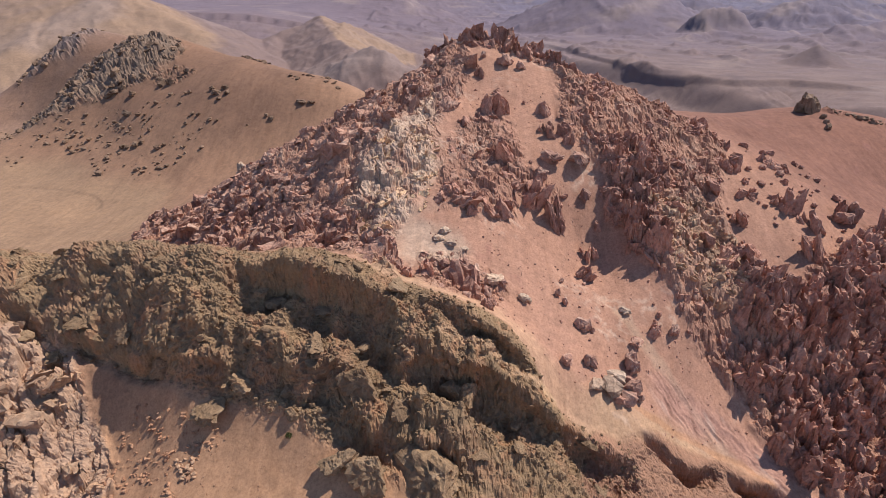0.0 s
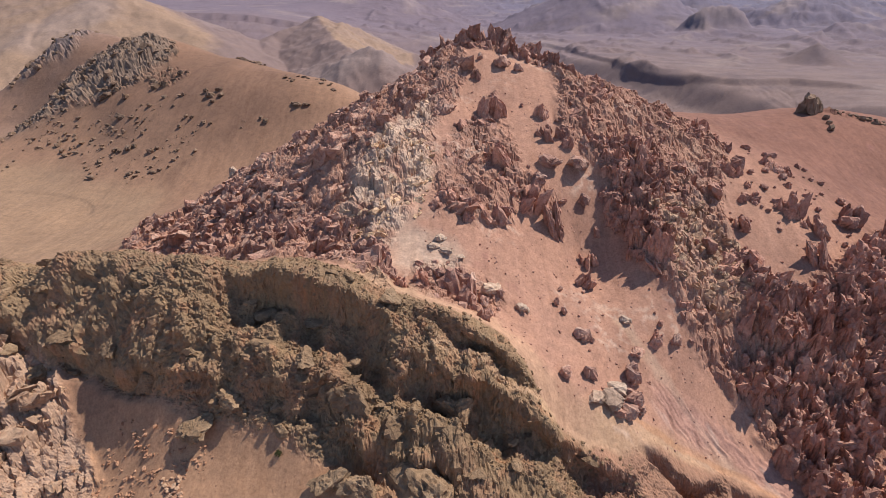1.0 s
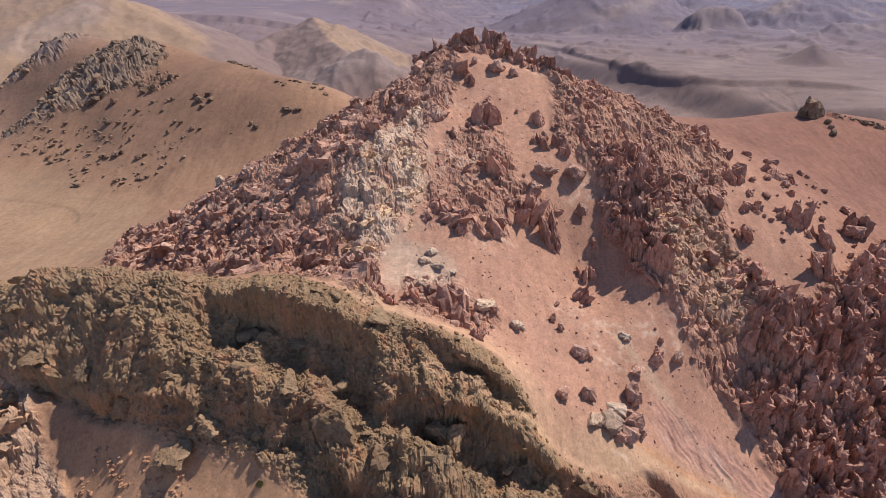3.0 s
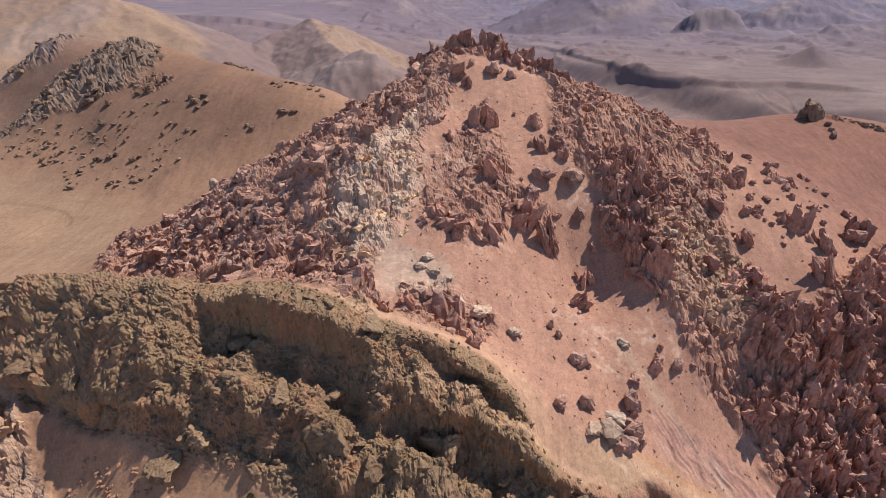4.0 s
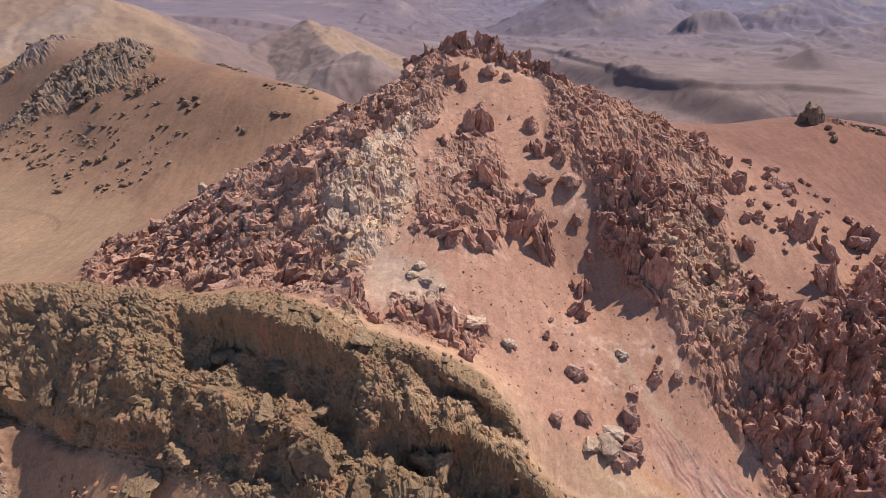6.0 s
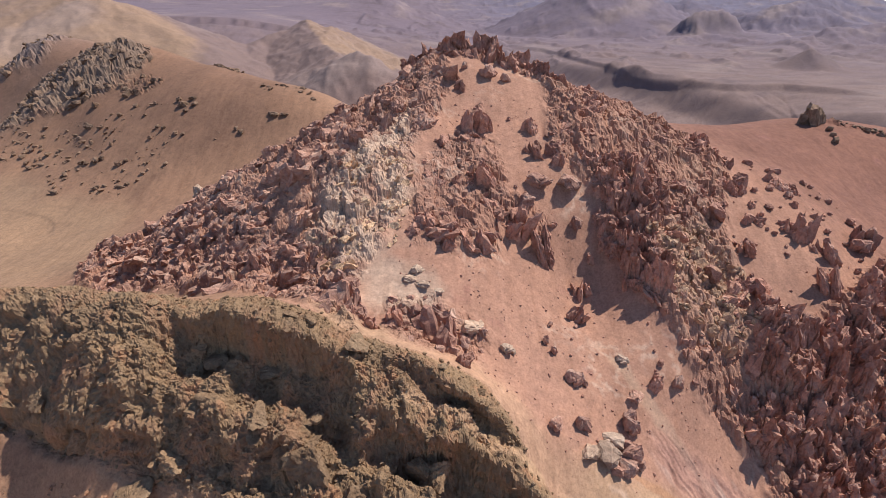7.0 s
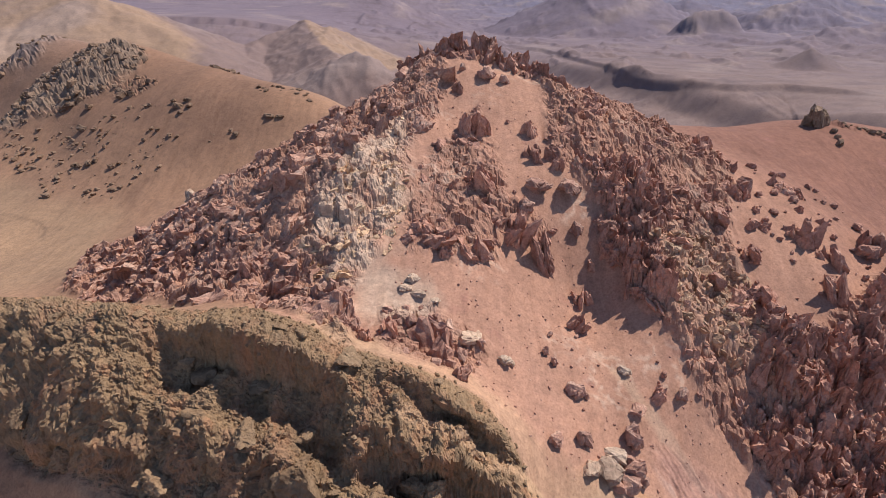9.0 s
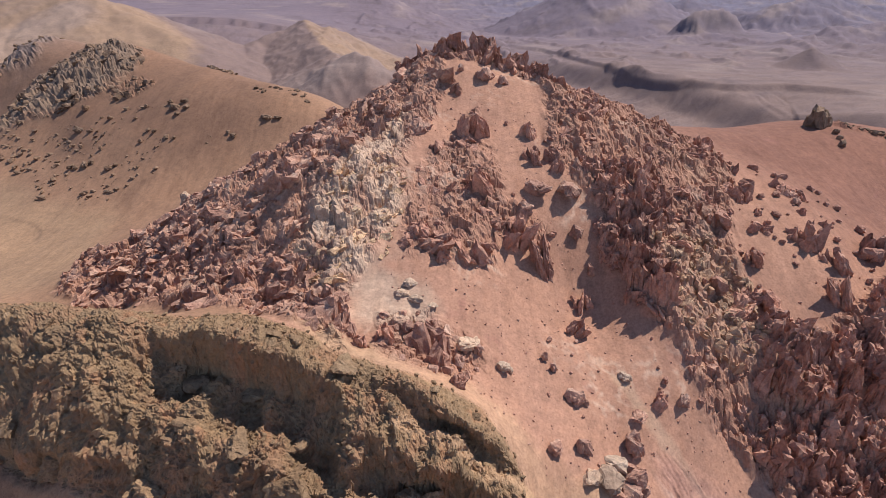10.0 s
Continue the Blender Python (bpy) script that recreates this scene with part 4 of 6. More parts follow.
DUNE = [(-620, 800), (-420, 720), (-330, 660), (-270, 620), (-225, 570), (-210, 510), (-250, 430), (-400, 420), (-620, 560)]
SAND_FLANK = [(-157, 724), (-121, 622), (-92, 548), (-74, 560), (-30, 640), (-40, 720), (-110, 760)]
EAST_PALE = [(47, 114), (60, 117), (67, 106), (65, 97), (57, 93), (49, 97)]
SOUTH_SOIL = [(24, 66), (37, 69.5), (49, 69.5), (57, 66), (64, 60), (60, 44), (30, 40), (22, 58)]
ERODED = [(38.5, 80), (42.7, 81), (46, 79), (50, 77.8), (56, 75), (59.5, 72.8), (63, 68), (60, 64), (55.5, 69), (52, 72), (45, 72.6), (40, 75)]
# lips of overhanging rock on the near ridge, as lines in plan
LIPS = (
    ([(-39, 84.6), (-34, 83.3), (-27, 81), (-20, 79), (-13, 76.2), (-7, 74), (-3, 73)], 0.6, 6.2, 10.0),
    ([(-84, 84), (-64, 79.2), (-53, 76), (-43, 72.4), (-33, 69.6)], 0.3, 3.8, 6.5),
    ([(-8, 69.6), (-5, 69.2), (-1, 69), (4, 68.2)], 0.5, 4.0, 6.5),
    ([(-19, 64), (-8, 60.8), (-2, 59.8), (8, 57.5)], 0.9, 2.6, 5.0),
    ([(-3, 69), (6, 68), (11.5, 67), (16, 66.4), (21, 66), (25, 65.8), (34, 65.4)], 0.7, 4.6, 8.0),
    ([(-6, 76.5), (4, 74.6), (9, 73.2), (12.5, 71.6), (18, 69)], 0.8, 2.4, 3.6),
    ([(-30, 70.5), (-22, 68.4), (-14, 66)], 0.8, 1.8, 4.5),
)
SOIL_LIPS = (
    ([(33, 70.2), (36, 69.4), (39.5, 68.6)], 0.5, 3.0, 3.0),
    ([(37.5, 68), (43, 67.8), (49.5, 68.4)], 0.6, 5.0, 5.0),
    ([(49, 67.2), (54, 66.6), (62, 65.4)], 0.6, 5.0, 5.0),
)


# bulging masses on the face of the near ridge: x, y, half width, half depth, height
KNOBS = ((-9.5, 73, 3.6, 2.6, 1.6), (-6.5, 69.5, 3.0, 3.4, 1.8), (-34, 75, 3.6, 2.8, 1.6), (-41, 77, 4.2, 3.0, 1.5), (-28.5, 70.5, 3.6, 2.2, 1.6), (-49, 78, 4.0, 3.0, 1.6), (-59, 82, 4.5, 3.0, 1.4), (-37, 72.4, 2.6, 2.2, 1.8), (-16.5, 66.5, 3.0, 2.2, 1.6), (-22, 67, 2.6, 2.0, 1.2), (-13, 62.5, 4.0, 2.2, 1.6), (-2, 63.5, 4.2, 2.4, 1.8), (3.5, 67, 3.0, 1.8, 1.4), (5, 62, 3.5, 2.2, 1.5))
CREST = [(-125, 92), (-82, 88), (-57, 86), (-43, 84), (-27, 81), (-15, 78), (-8, 76), (0, 75), (7, 73), (12, 71.5), (15, 69)]


def bared(x, y):
    """How far knobbly rock stands bare of soil on the near ridge: little on its roof and in the hollow below its crest."""
    xs, ys = zip(*CREST)
    off = y - np.interp(x, xs, ys)
    roof = smooth(-1.5, 0.5, off)
    hollow = smooth(-36, -30, x) * smooth(-6, -12, x) * smooth(0.5, -1.5, off) * smooth(-10, -7, off)
    return (0.3 + 0.7 * smooth(-0.2, 0.15, fbm(x, y, 9.0, 3, 65))) * (1 - 0.75 * roof) * (1 - 0.7 * hollow)


def land(x, y):
    """Height of the ground, with its cracked rock, gullies and ripples."""
    z = smooth_land(x, y)
    near = 1 - smooth(200, 330, np.hypot(x, y))
    z = z + near * 0.5 * fbm(x, y, 18.0, 4, 66) + (1 - near) * (1 - smooth(450, 900, np.hypot(x, y))) * 1.2 * fbm(x, y, 26.0, 3, 68)
    k = np.nonzero(near > 0)[0]
    z[k] += near[k] * 0.07 * fbm(x[k], y[k], 3.5, 5, 67)
    rough = rockiness(x, y)
    k = np.nonzero(rough > 0)[0]
    px, py = x[k], y[k]
    wx, wy = px + 0.8 * fbm(px, py, 3.0, 3, 61), py + 0.8 * fbm(px, py, 3.0, 3, 62)
    z[k] += rough[k] * (0.32 * shards(wx, wy, 4.2, 5, 0.9)[0] + 0.35 * shards(wx, wy, 1.7, 6, 1.2)[0] + 0.2 * shards(wx, wy, 0.8, 7, 1.2)[0] + 0.5 * fbm(px, py, 6.0, 3, 63, True))
    west, east = inside(px, py, WEST_ROCKS), inside(px, py, EAST_ROCKS)
    u, v = 0.79 * wx + 0.61 * wy, 0.79 * wy - 0.61 * wx
    z[k] += west * (2.3 * fbm(0.3 * u, v, 6.5, 4, 106, True) - 0.3)
    u, v = 0.3 * wx - 0.95 * wy, 0.3 * wy + 0.95 * wx
    z[k] += east * (2.4 * fbm(0.32 * u, v, 6.0, 4, 107, True) - 0.3)
    crags = np.maximum(inside(x, y, HILL_CRAGS, 4.0, 5.0), inside(x, y, HILL_TOP, 4.0, 5.0))
    k = np.nonzero(crags > 0)[0]
    z[k] += crags[k] * (0.16 * shards(x[k], y[k], 9.0, 8, 0.7)[0] + 0.14 * shards(x[k], y[k], 3.8, 9, 0.8)[0] + 1.0 * fbm(0.6 * x[k] + 0.4 * y[k], y[k], 12.0, 3, 109, True))
    blades = inside(x, y, PALE_FRONT)
    k = np.nonzero(blades > 0)[0]
    u, v = 0.85 * x[k] + 0.53 * y[k] + 0.8 * fbm(x[k], y[k], 4.0, 2, 73), 0.85 * y[k] - 0.53 * x[k]
    z[k] += blades[k] * (0.7 * (shards(u, 0.4 * v, 2.6, 74, 0.9)[0]) + 1.0 * fbm(u, 0.5 * v, 5.0, 3, 75, True))
    dark = inside(x, y, DARK_RIDGE)
    k = np.nonzero(dark > 0)[0]
    px, py = x[k], y[k]
    wx, wy = px + 1.5 * fbm(px, py, 5.0, 3, 61), py + 1.5 * fbm(px, py, 5.0, 3, 62)
    lump, hump = cells(wx * 0.9, wy, 5.5, 15)
    lump2, hump2 = cells(wx, wy, 2.1, 16)
    knobs = 1.5 * (hump - 0.4) * smooth(0, 0.5, lump) + 0.7 * (hump2 - 0.4) * smooth(0, 0.6, lump2) + 0.6 * fbm(px, py, 5.0, 4, 64)
    knobs = knobs * bared(px, py)
    for cx, cy, wide, deep, high in KNOBS:
        d = np.hypot((wx - cx) / wide, (wy - cy) / deep)
        knobs = knobs + high * smooth(1.15, 0.55, d)
    for line, up, down, run in LIPS:
        knobs = knobs + ledge(px, py, line, up, down, run)
    z[k] += dark[k] * knobs
    worn = inside(x, y, ERODED, 1.5, 1.0)
    k = np.nonzero(worn > 0)[0]
    u, v = 0.8 * x[k] + 0.6 * y[k], 0.8 * y[k] - 0.6 * x[k]
    z[k] += worn[k] * 0.5 * (fbm(u + fbm(u, v, 3.0, 2, 98), v * 0.25, 2.0, 4, 95, True) - 0.3)
    soil = inside(x, y, SOUTH_SOIL)
    k = np.nonzero(soil > 0)[0]
    z[k] += soil[k] * (sum(ledge(x[k], y[k], *lip) for lip in SOIL_LIPS) + 0.5 * fbm(x[k], y[k], 2.6, 4, 96))
    gap, along = edge_gap(x, y, [(-166, 192), (-140, 184), (-125, 178), (-118, 173), (-113, 163)])
    z -= 0.35 * smooth(0, 1.5, gap) * (1 - smooth(8, 30, gap)) * smooth(0, 0.1, along) * (1 - smooth(0.9, 1, along))
    return z


def rockiness(x, y):
    rough = np.zeros_like(x)
    for ring in (WEST_ROCKS, SUMMIT_ROCKS, EAST_ROCKS, MID_ROCKS, LOW_ROCKS, PALE_FRONT, HILL_CRAGS, HILL_TOP, HILL_PATCH, SADDLE_CRAG):
        rough = np.maximum(rough, inside(x, y, ring))
    return rough * (0.55 + 0.45 * smooth(-0.25, 0.2, fbm(x, y, 11.0, 3, 69)))


def soil_and_haze_colour(x, y, z):
    """Base colour of the ground, zone by zone; far zones hold painted haze."""
    def mix(a, b, f):
        return a + (np.array(b) - a) * f[:, None]
    r = np.hypot(x, y)
    n = fbm(x, y, 30.0, 4, 81)
    c = np.tile(np.array((0.285, 0.163, 0.107)), (len(x), 1))
    c = mix(c, (0.3, 0.188, 0.122), smooth(6, 1, z + 3 * n) * smooth(-60, -100, x) * smooth(110, 140, y))
    red = smooth(-30, -8, x + 6 * n) * (1 - smooth(175, 240, y - 0.35 * x + 20 * n))
    red = np.maximum(red, inside(x, y, WEST_ROCKS)) 
    c = mix(c, (0.388, 0.211, 0.149), red)
    c = mix(c, (0.225, 0.108, 0.079), smooth(65, 118, x + 0.6 * (y - 130)) * red)
    c = mix(c, (0.42, 0.245, 0.17), inside(x, y, EAST_ROCKS) * smooth(0.05, 0.3, fbm(x, y, 14.0, 3, 82)) * 0.7)
    stone = rockiness(x, y)
    shard = shards(x + 0.8 * fbm(x, y, 3.0, 3, 61), y + 0.8 * fbm(x, y, 3.0, 3, 62), 1.7, 6)[1]
    c = mix(c, (0.30, 0.15, 0.11), stone * 0.75 * shard)
    c = mix(c, (0.47, 0.31, 0.24), stone * 0.6 * smooth(0.6, 1.0, shard) * smooth(30, 0, x))
    c = mix(c, (0.51, 0.355, 0.265), inside(x, y, PALE_SPINE, 3.0, 4.0) * smooth(-0.5, 0.1, fbm(x, y, 6.0, 4, 84)))
    c = mix(c, (0.405, 0.252, 0.162), inside(x, y, OCHRE_SAND, 2.0, 2.5) * (0.6 + 0.4 * smooth(-0.2, 0.2, n)))
    vein = smooth(0.5, 0.85, fbm(x + 1.5 * fbm(x, y, 4.0, 3, 85), y, 3.5, 3, 86, True)) * smooth(0.05, 0.4, fbm(x, y, 14.0, 3, 87))
    c = mix(c, (0.56, 0.4, 0.31), 0.6 * vein * red * smooth(75, 55, x))
    c = mix(c, (0.45, 0.275, 0.195), inside(x, y, EAST_PALE, 3.0, 4.0) * 0.7)
    sand = [(-9, 97), (-4, 100), (3, 96), (5, 91), (-2, 89), (-8, 89)]
    c = mix(c, (0.49, 0.345, 0.26), 0.75 * inside(x, y, sand, 2.0, 2.5))
    chute = np.abs(edge_gap(x, y, [(35, 90), (41, 82), (49, 74), (53, 70)])[0] + 1.2 * fbm(x, y, 5.0, 3, 99))
    c = mix(c, (0.5, 0.34, 0.24), 0.55 * smooth(1.6, 0.3, chute))
    stain = smooth(0.2, 0.5, fbm(x + 2 * n, y, 6.0, 4, 100)) * smooth(0.0, 0.4, fbm(x, y, 17.0, 2, 101))
    c = mix(c, (0.27, 0.125, 0.105), 0.55 * stain * red)
    front = smooth(72, 64, y + 0.05 * x + 3 * n) * smooth(16, 4, x)
    c = mix(c, (0.4, 0.225, 0.136), front)
    c = mix(c, (0.3, 0.175, 0.108), inside(x, y, DARK_RIDGE, 0.7, 1.5))
    c = mix(c, (0.265, 0.172, 0.104), inside(x, y, DARK_RIDGE, 0.7, 1.5) * smooth(-0.35, 0.1, fbm(x, y, 6.0, 4, 83)))
    c = mix(c, (0.36, 0.19, 0.11), 0.7 * inside(x, y, DARK_RIDGE, 0.7, 1.5) * smooth(0.22, 0.45, fbm(x, y, 4.0, 3, 108)))
    strip = np.abs(edge_gap(x, y, [(0, 71.4), (6, 69.8), (11, 68.5), (18, 68)])[0] + 0.8 * fbm(x, y, 4.0, 3, 102))
    c = mix(c, (0.42, 0.265, 0.165), 0.9 * smooth(1.3, 0.7, strip))
    c = mix(c, (0.295, 0.163, 0.11), inside(x, y, SOUTH_SOIL, 1.0, 2.0))
    c = mix(c, (0.41, 0.22, 0.13), 0.8 * smooth(0.9, 0.4, np.abs(edge_gap(x, y, [(34, 73), (40, 72), (47, 71), (54, 69), (58, 66)])[0] + 0.7 * fbm(x, y, 4.0, 3, 103))))
    c = mix(c, (0.39, 0.215, 0.175), inside(x, y, ERODED) * 0.6)
    c = mix(c, (0.5, 0.36, 0.3), 0.5 * inside(x, y, ERODED) * smooth(0.15, 0.4, fbm(0.8 * x + 0.6 * y, 0.25 * (0.8 * y - 0.6 * x), 2.0, 3, 97)))
    c = mix(c, (0.43, 0.278, 0.196), inside(x, y, PALE_FRONT, 0.8, 1.5))
    c = mix(c, (0.2, 0.142, 0.108), np.maximum(inside(x, y, HILL_CRAGS, 4.0, 6.0), inside(x, y, HILL_TOP, 4.0, 6.0)) * 0.85)
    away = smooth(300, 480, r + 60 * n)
    # mauve-grey stands in for aerial haze over the distant ground
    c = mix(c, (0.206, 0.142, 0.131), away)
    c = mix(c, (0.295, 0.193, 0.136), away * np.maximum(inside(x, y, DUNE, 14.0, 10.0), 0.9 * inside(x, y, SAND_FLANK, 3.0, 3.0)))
    # lilac haze put into the colour, stronger with distance
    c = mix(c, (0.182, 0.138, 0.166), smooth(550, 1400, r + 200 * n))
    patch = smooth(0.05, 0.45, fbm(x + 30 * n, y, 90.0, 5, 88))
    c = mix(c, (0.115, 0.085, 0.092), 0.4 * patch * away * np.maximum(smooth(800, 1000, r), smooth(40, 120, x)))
    # bluer painted haze on the farthest ground to the east
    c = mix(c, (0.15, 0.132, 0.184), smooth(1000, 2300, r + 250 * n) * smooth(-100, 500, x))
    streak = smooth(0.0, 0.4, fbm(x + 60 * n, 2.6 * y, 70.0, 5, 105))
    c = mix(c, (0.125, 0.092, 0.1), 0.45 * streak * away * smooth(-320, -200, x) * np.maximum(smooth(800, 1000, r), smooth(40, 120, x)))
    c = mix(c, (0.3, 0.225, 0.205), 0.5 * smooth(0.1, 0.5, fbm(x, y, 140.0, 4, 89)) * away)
    hill = smooth(8, 26, z + 8 * n) * smooth(-35, -70, x) * (1 - away) * smooth(150, 190, y) * (1 - np.maximum(inside(x, y, HILL_CRAGS, 4.0, 6.0), inside(x, y, HILL_TOP, 4.0, 6.0)))
    c = mix(c, (0.222, 0.124, 0.084), 0.85 * hill)
    return np.clip(c, 0, 1)


RIDGE_SKIN = []


def ground():
    """One sheet out to the horizon, with closer rows and columns where the camera looks."""
    turn = np.radians(np.r_[np.linspace(-56, 56, 860), np.linspace(56, 304, 56)[1:-1]])
    reach = np.r_[np.linspace(0.02, 46, 16)[:-1], np.arange(46, 54, 0.5), np.arange(54, 62, 0.21), np.arange(62, 84, 0.16), np.arange(84, 92, 0.21), np.arange(92, 178, 0.4), 178 * (900 / 178.0) ** np.linspace(0, 1, 265)[:-1], 900 * (2200 / 900.0) ** np.linspace(0, 1, 110)[:-1], 2200 * (5200 / 2200.0) ** np.linspace(0, 1, 46)]
    a, d = np.meshgrid(turn, reach)
    x, y = (2 + d * np.sin(a)).ravel(), (6 + d * np.cos(a)).ravel()
    z = land(x, y)
    n, m = len(reach), len(turn)
    p = np.stack([x, y, z], -1).reshape(n, m, 3)
    up = np.cross(np.gradient(p, axis=1), np.gradient(p, axis=0)).reshape(-1, 3)
    up /= np.linalg.norm(up, axis=1)[:, None] + 1e-9
    p = p.reshape(-1, 3)
    dark, rough = inside(x, y, DARK_RIDGE), rockiness(x, y)
    dark = np.maximum(dark, 0.5 * inside(x, y, SOUTH_SOIL))
    k = np.nonzero((dark > 0) | (rough > 0.05))[0]
    swell = dark[k] * ((0.25 + 0.75 * bared(x[k], y[k])) * (1.5 * fbm3(p[k], 6.0, 2, 90) - 0.8 * fbm3(p[k], 3.0, 3, 91, True) + 0.75 * fbm3(p[k], 1.1, 3, 92)) + 0.15 * fbm3(p[k], 1.0, 3, 104) + 0.36 * fbm3(p[k], 0.5, 2, 94, True)) + rough[k] * 0.6 * fbm3(p[k], 1.2, 3, 93, True)
    p[k] += up[k] * swell[:, None]
    k = np.nonzero(dark > 0)[0]
    p[k, 1] -= 1.3 * (1 + 0.8 * smooth(0, 7, x[k])) * np.minimum(dark[k] * 2, 1) * np.clip(sum(overhang(x[k], y[k], lip[0]) for lip in LIPS + SOIL_LIPS), 0, 1)
    x, y, z = p.T
    RIDGE_SKIN.append(p[np.nonzero(inside(x, y, DARK_RIDGE) * (np.abs(x + 20) < 60) > 0.3)[0]])
    i, j = np.meshgrid(np.arange(n - 1), np.arange(m), indexing="ij")
    k = (j + 1) % m
    faces = np.stack([i * m + j, (i + 1) * m + j, (i + 1) * m + k, i * m + k], -1).reshape(-1, 4)[:, ::-1]
    mesh = bpy.data.meshes.new("ground")
    mesh.vertices.add(n * m), mesh.loops.add(faces.size), mesh.polygons.add(len(faces))
    mesh.vertices.foreach_set("co", p.ravel())
    mesh.loops.foreach_set("vertex_index", faces.ravel().astype(np.int32))
    mesh.polygons.foreach_set("loop_start", np.arange(0, faces.size, 4, dtype=np.int32))
    mesh.update(calc_edges=True)
    crisp = ((dark > 0.2) | (rough > 0.25))[faces].any(1)
    mesh.polygons.foreach_set("use_smooth", ~crisp)
    tint = mesh.color_attributes.new("soil", "FLOAT_COLOR", "POINT")
    # soil colours with the distance haze painted in, stoniness as alpha
    tint.data.foreach_set("color", np.c_[soil_and_haze_colour(x, y, z), np.clip(np.maximum(dark, rough) + smooth(170, 400, np.hypot(x, y)) * 0.75, 0, 1)].ravel())
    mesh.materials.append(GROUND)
    return tagged(new("ground", mesh), "red scree, tan sand and dry eroded desert slopes", "ground", kind="structure")


ground()


# ---- rocks ----
def ball(level):
    bm = bmesh.new()
    bmesh.ops.create_icosphere(bm, subdivisions=level, radius=1.0)
    v = np.array([p.co for p in bm.verts])
    f = np.array([[p.index for p in q.verts] for q in bm.faces])
    bm.free()
    return v, f


BALLS = {k: ball(k) for k in (1, 2, 3, 4)}


def chip(rng, level, size, cuts=12, bite=0.10):
    """One rounded rock: a ball cut by random planes, then chipped by noise. size: half its length, breadth and height."""
    v, f = BALLS[level]
    way = rng.normal(size=(cuts, 3))
    way /= np.linalg.norm(way, axis=1)[:, None]
    dist = rng.uniform(0.38, 0.8, cuts)
    way[0] = Vector((rng.uniform(-0.5, 0.5), rng.uniform(-0.5, 0.5), 1)).normalized()
    dist[0] = rng.uniform(0.5, 0.75)
    cut = v @ way.T
    reach = np.minimum(np.min(np.where(cut > 0.04, dist / np.maximum(cut, 0.04), 9.0), axis=1), 1.5)
    p = v * reach[:, None]
    s = rng.uniform(0, 50)
    chips = np.array([noise.fractal(Vector(q) * 3.2 + Vector((s, s, s)), 0.8, 2.1, 5) for q in p])
    return p * (1 + bite * chips)[:, None] * np.array(size), f


def mesh_of(name, v, f, mat):
    me = bpy.data.meshes.new(name)
    me.from_pydata(v.tolist(), [], f.tolist())
    me.update()
    me.materials.append(mat)
    return me


def blade(rng, size, fine, top=0.45, corners=15, bite=0.1):
    """One split piece of rock: a hull round a few corners that narrows towards its top, its faces broken up by fine noise. size: half its length, breadth and height."""
    bm = bmesh.new()
    for k in range(corners):
        u = -1 + 2 * (k + rng.uniform(0, 1)) / corners
        a, wide = rng.uniform(0, 6.283), (1.0 if u < 0 else 1 - (1 - top) * u ** 1.3) * rng.uniform(0.72, 1.0)
        c, d = math.cos(a), math.sin(a)
        square = 1 / max(abs(c), abs(d)) ** 0.7
        bm.verts.new((c * square * wide * size[0], d * square * wide * size[1], u * size[2]))
    made = bmesh.ops.convex_hull(bm, input=bm.verts)
    spare = {g for g in made["geom_interior"] + made["geom_unused"] if isinstance(g, bmesh.types.BMVert)}
    bmesh.ops.delete(bm, geom=list(spare), context="VERTS")
    for _ in range(fine):
        bmesh.ops.subdivide_edges(bm, edges=bm.edges[:], cuts=1, use_grid_fill=True)
    bmesh.ops.triangulate(bm, faces=bm.faces[:])
    bm.normal_update()
    girth = min(size)
    shift = Vector((rng.uniform(0, 50), rng.uniform(0, 50), rng.uniform(0, 50)))
    for p in bm.verts:
        rough = noise.fractal(p.co * (1.3 / girth) + shift, 0.6, 2.1, 5) - 0.5 * abs(noise.noise(p.co * (3.0 / girth) + shift))
        p.co += p.normal * (bite * girth * 1.6 * rough)
    bm.verts.index_update()
    v = np.array([p.co for p in bm.verts])
    f = np.array([[p.index for p in q.verts] for q in bm.faces])
    bm.free()
    return v, f


def piled(pieces):
    """Pieces of rock grown together at one buried foot into a single body."""
    n, vs, fs = 1, [np.array([[0, 0, min(v[:, 2].min() for v, f in pieces)]])], []
    for v, f in pieces:
        low = int(np.argmin(v[:, 2]))
        f = f + n
        f[f == low + n] = 0
        f -= f > low + n
        vs.append(np.delete(v, low, 0)), fs.append(f)
        n += len(v) - 1
    return np.concatenate(vs), np.concatenate(fs)


def leant(v, along, across, turn, place):
    m = np.array(Euler((across, along, turn)).to_matrix())
    return v @ m.T + np.array(place)


def boulder_shape(seed, fine, tall):
    """A blocky stone with a chip or two beside it."""
    rng = np.random.default_rng(seed)
    pieces = [blade(rng, (0.5 * rng.uniform(0.85, 1.1), 0.5 * rng.uniform(0.65, 1.0), 0.54 * tall), fine, 0.7, 18, 0.12)]
    for _ in range(2):
        v, f = blade(rng, (0.3 * rng.uniform(0.7, 1.1), 0.26, 0.36 * tall), fine, 0.7, 12, 0.12)
        pieces.append((leant(v, rng.uniform(-0.5, 0.5), rng.uniform(-0.5, 0.5), rng.uniform(0, 6.28), (rng.uniform(-0.3, 0.3), rng.uniform(-0.3, 0.3), rng.uniform(-0.2, 0.1) * tall)), f))
    return piled(pieces)


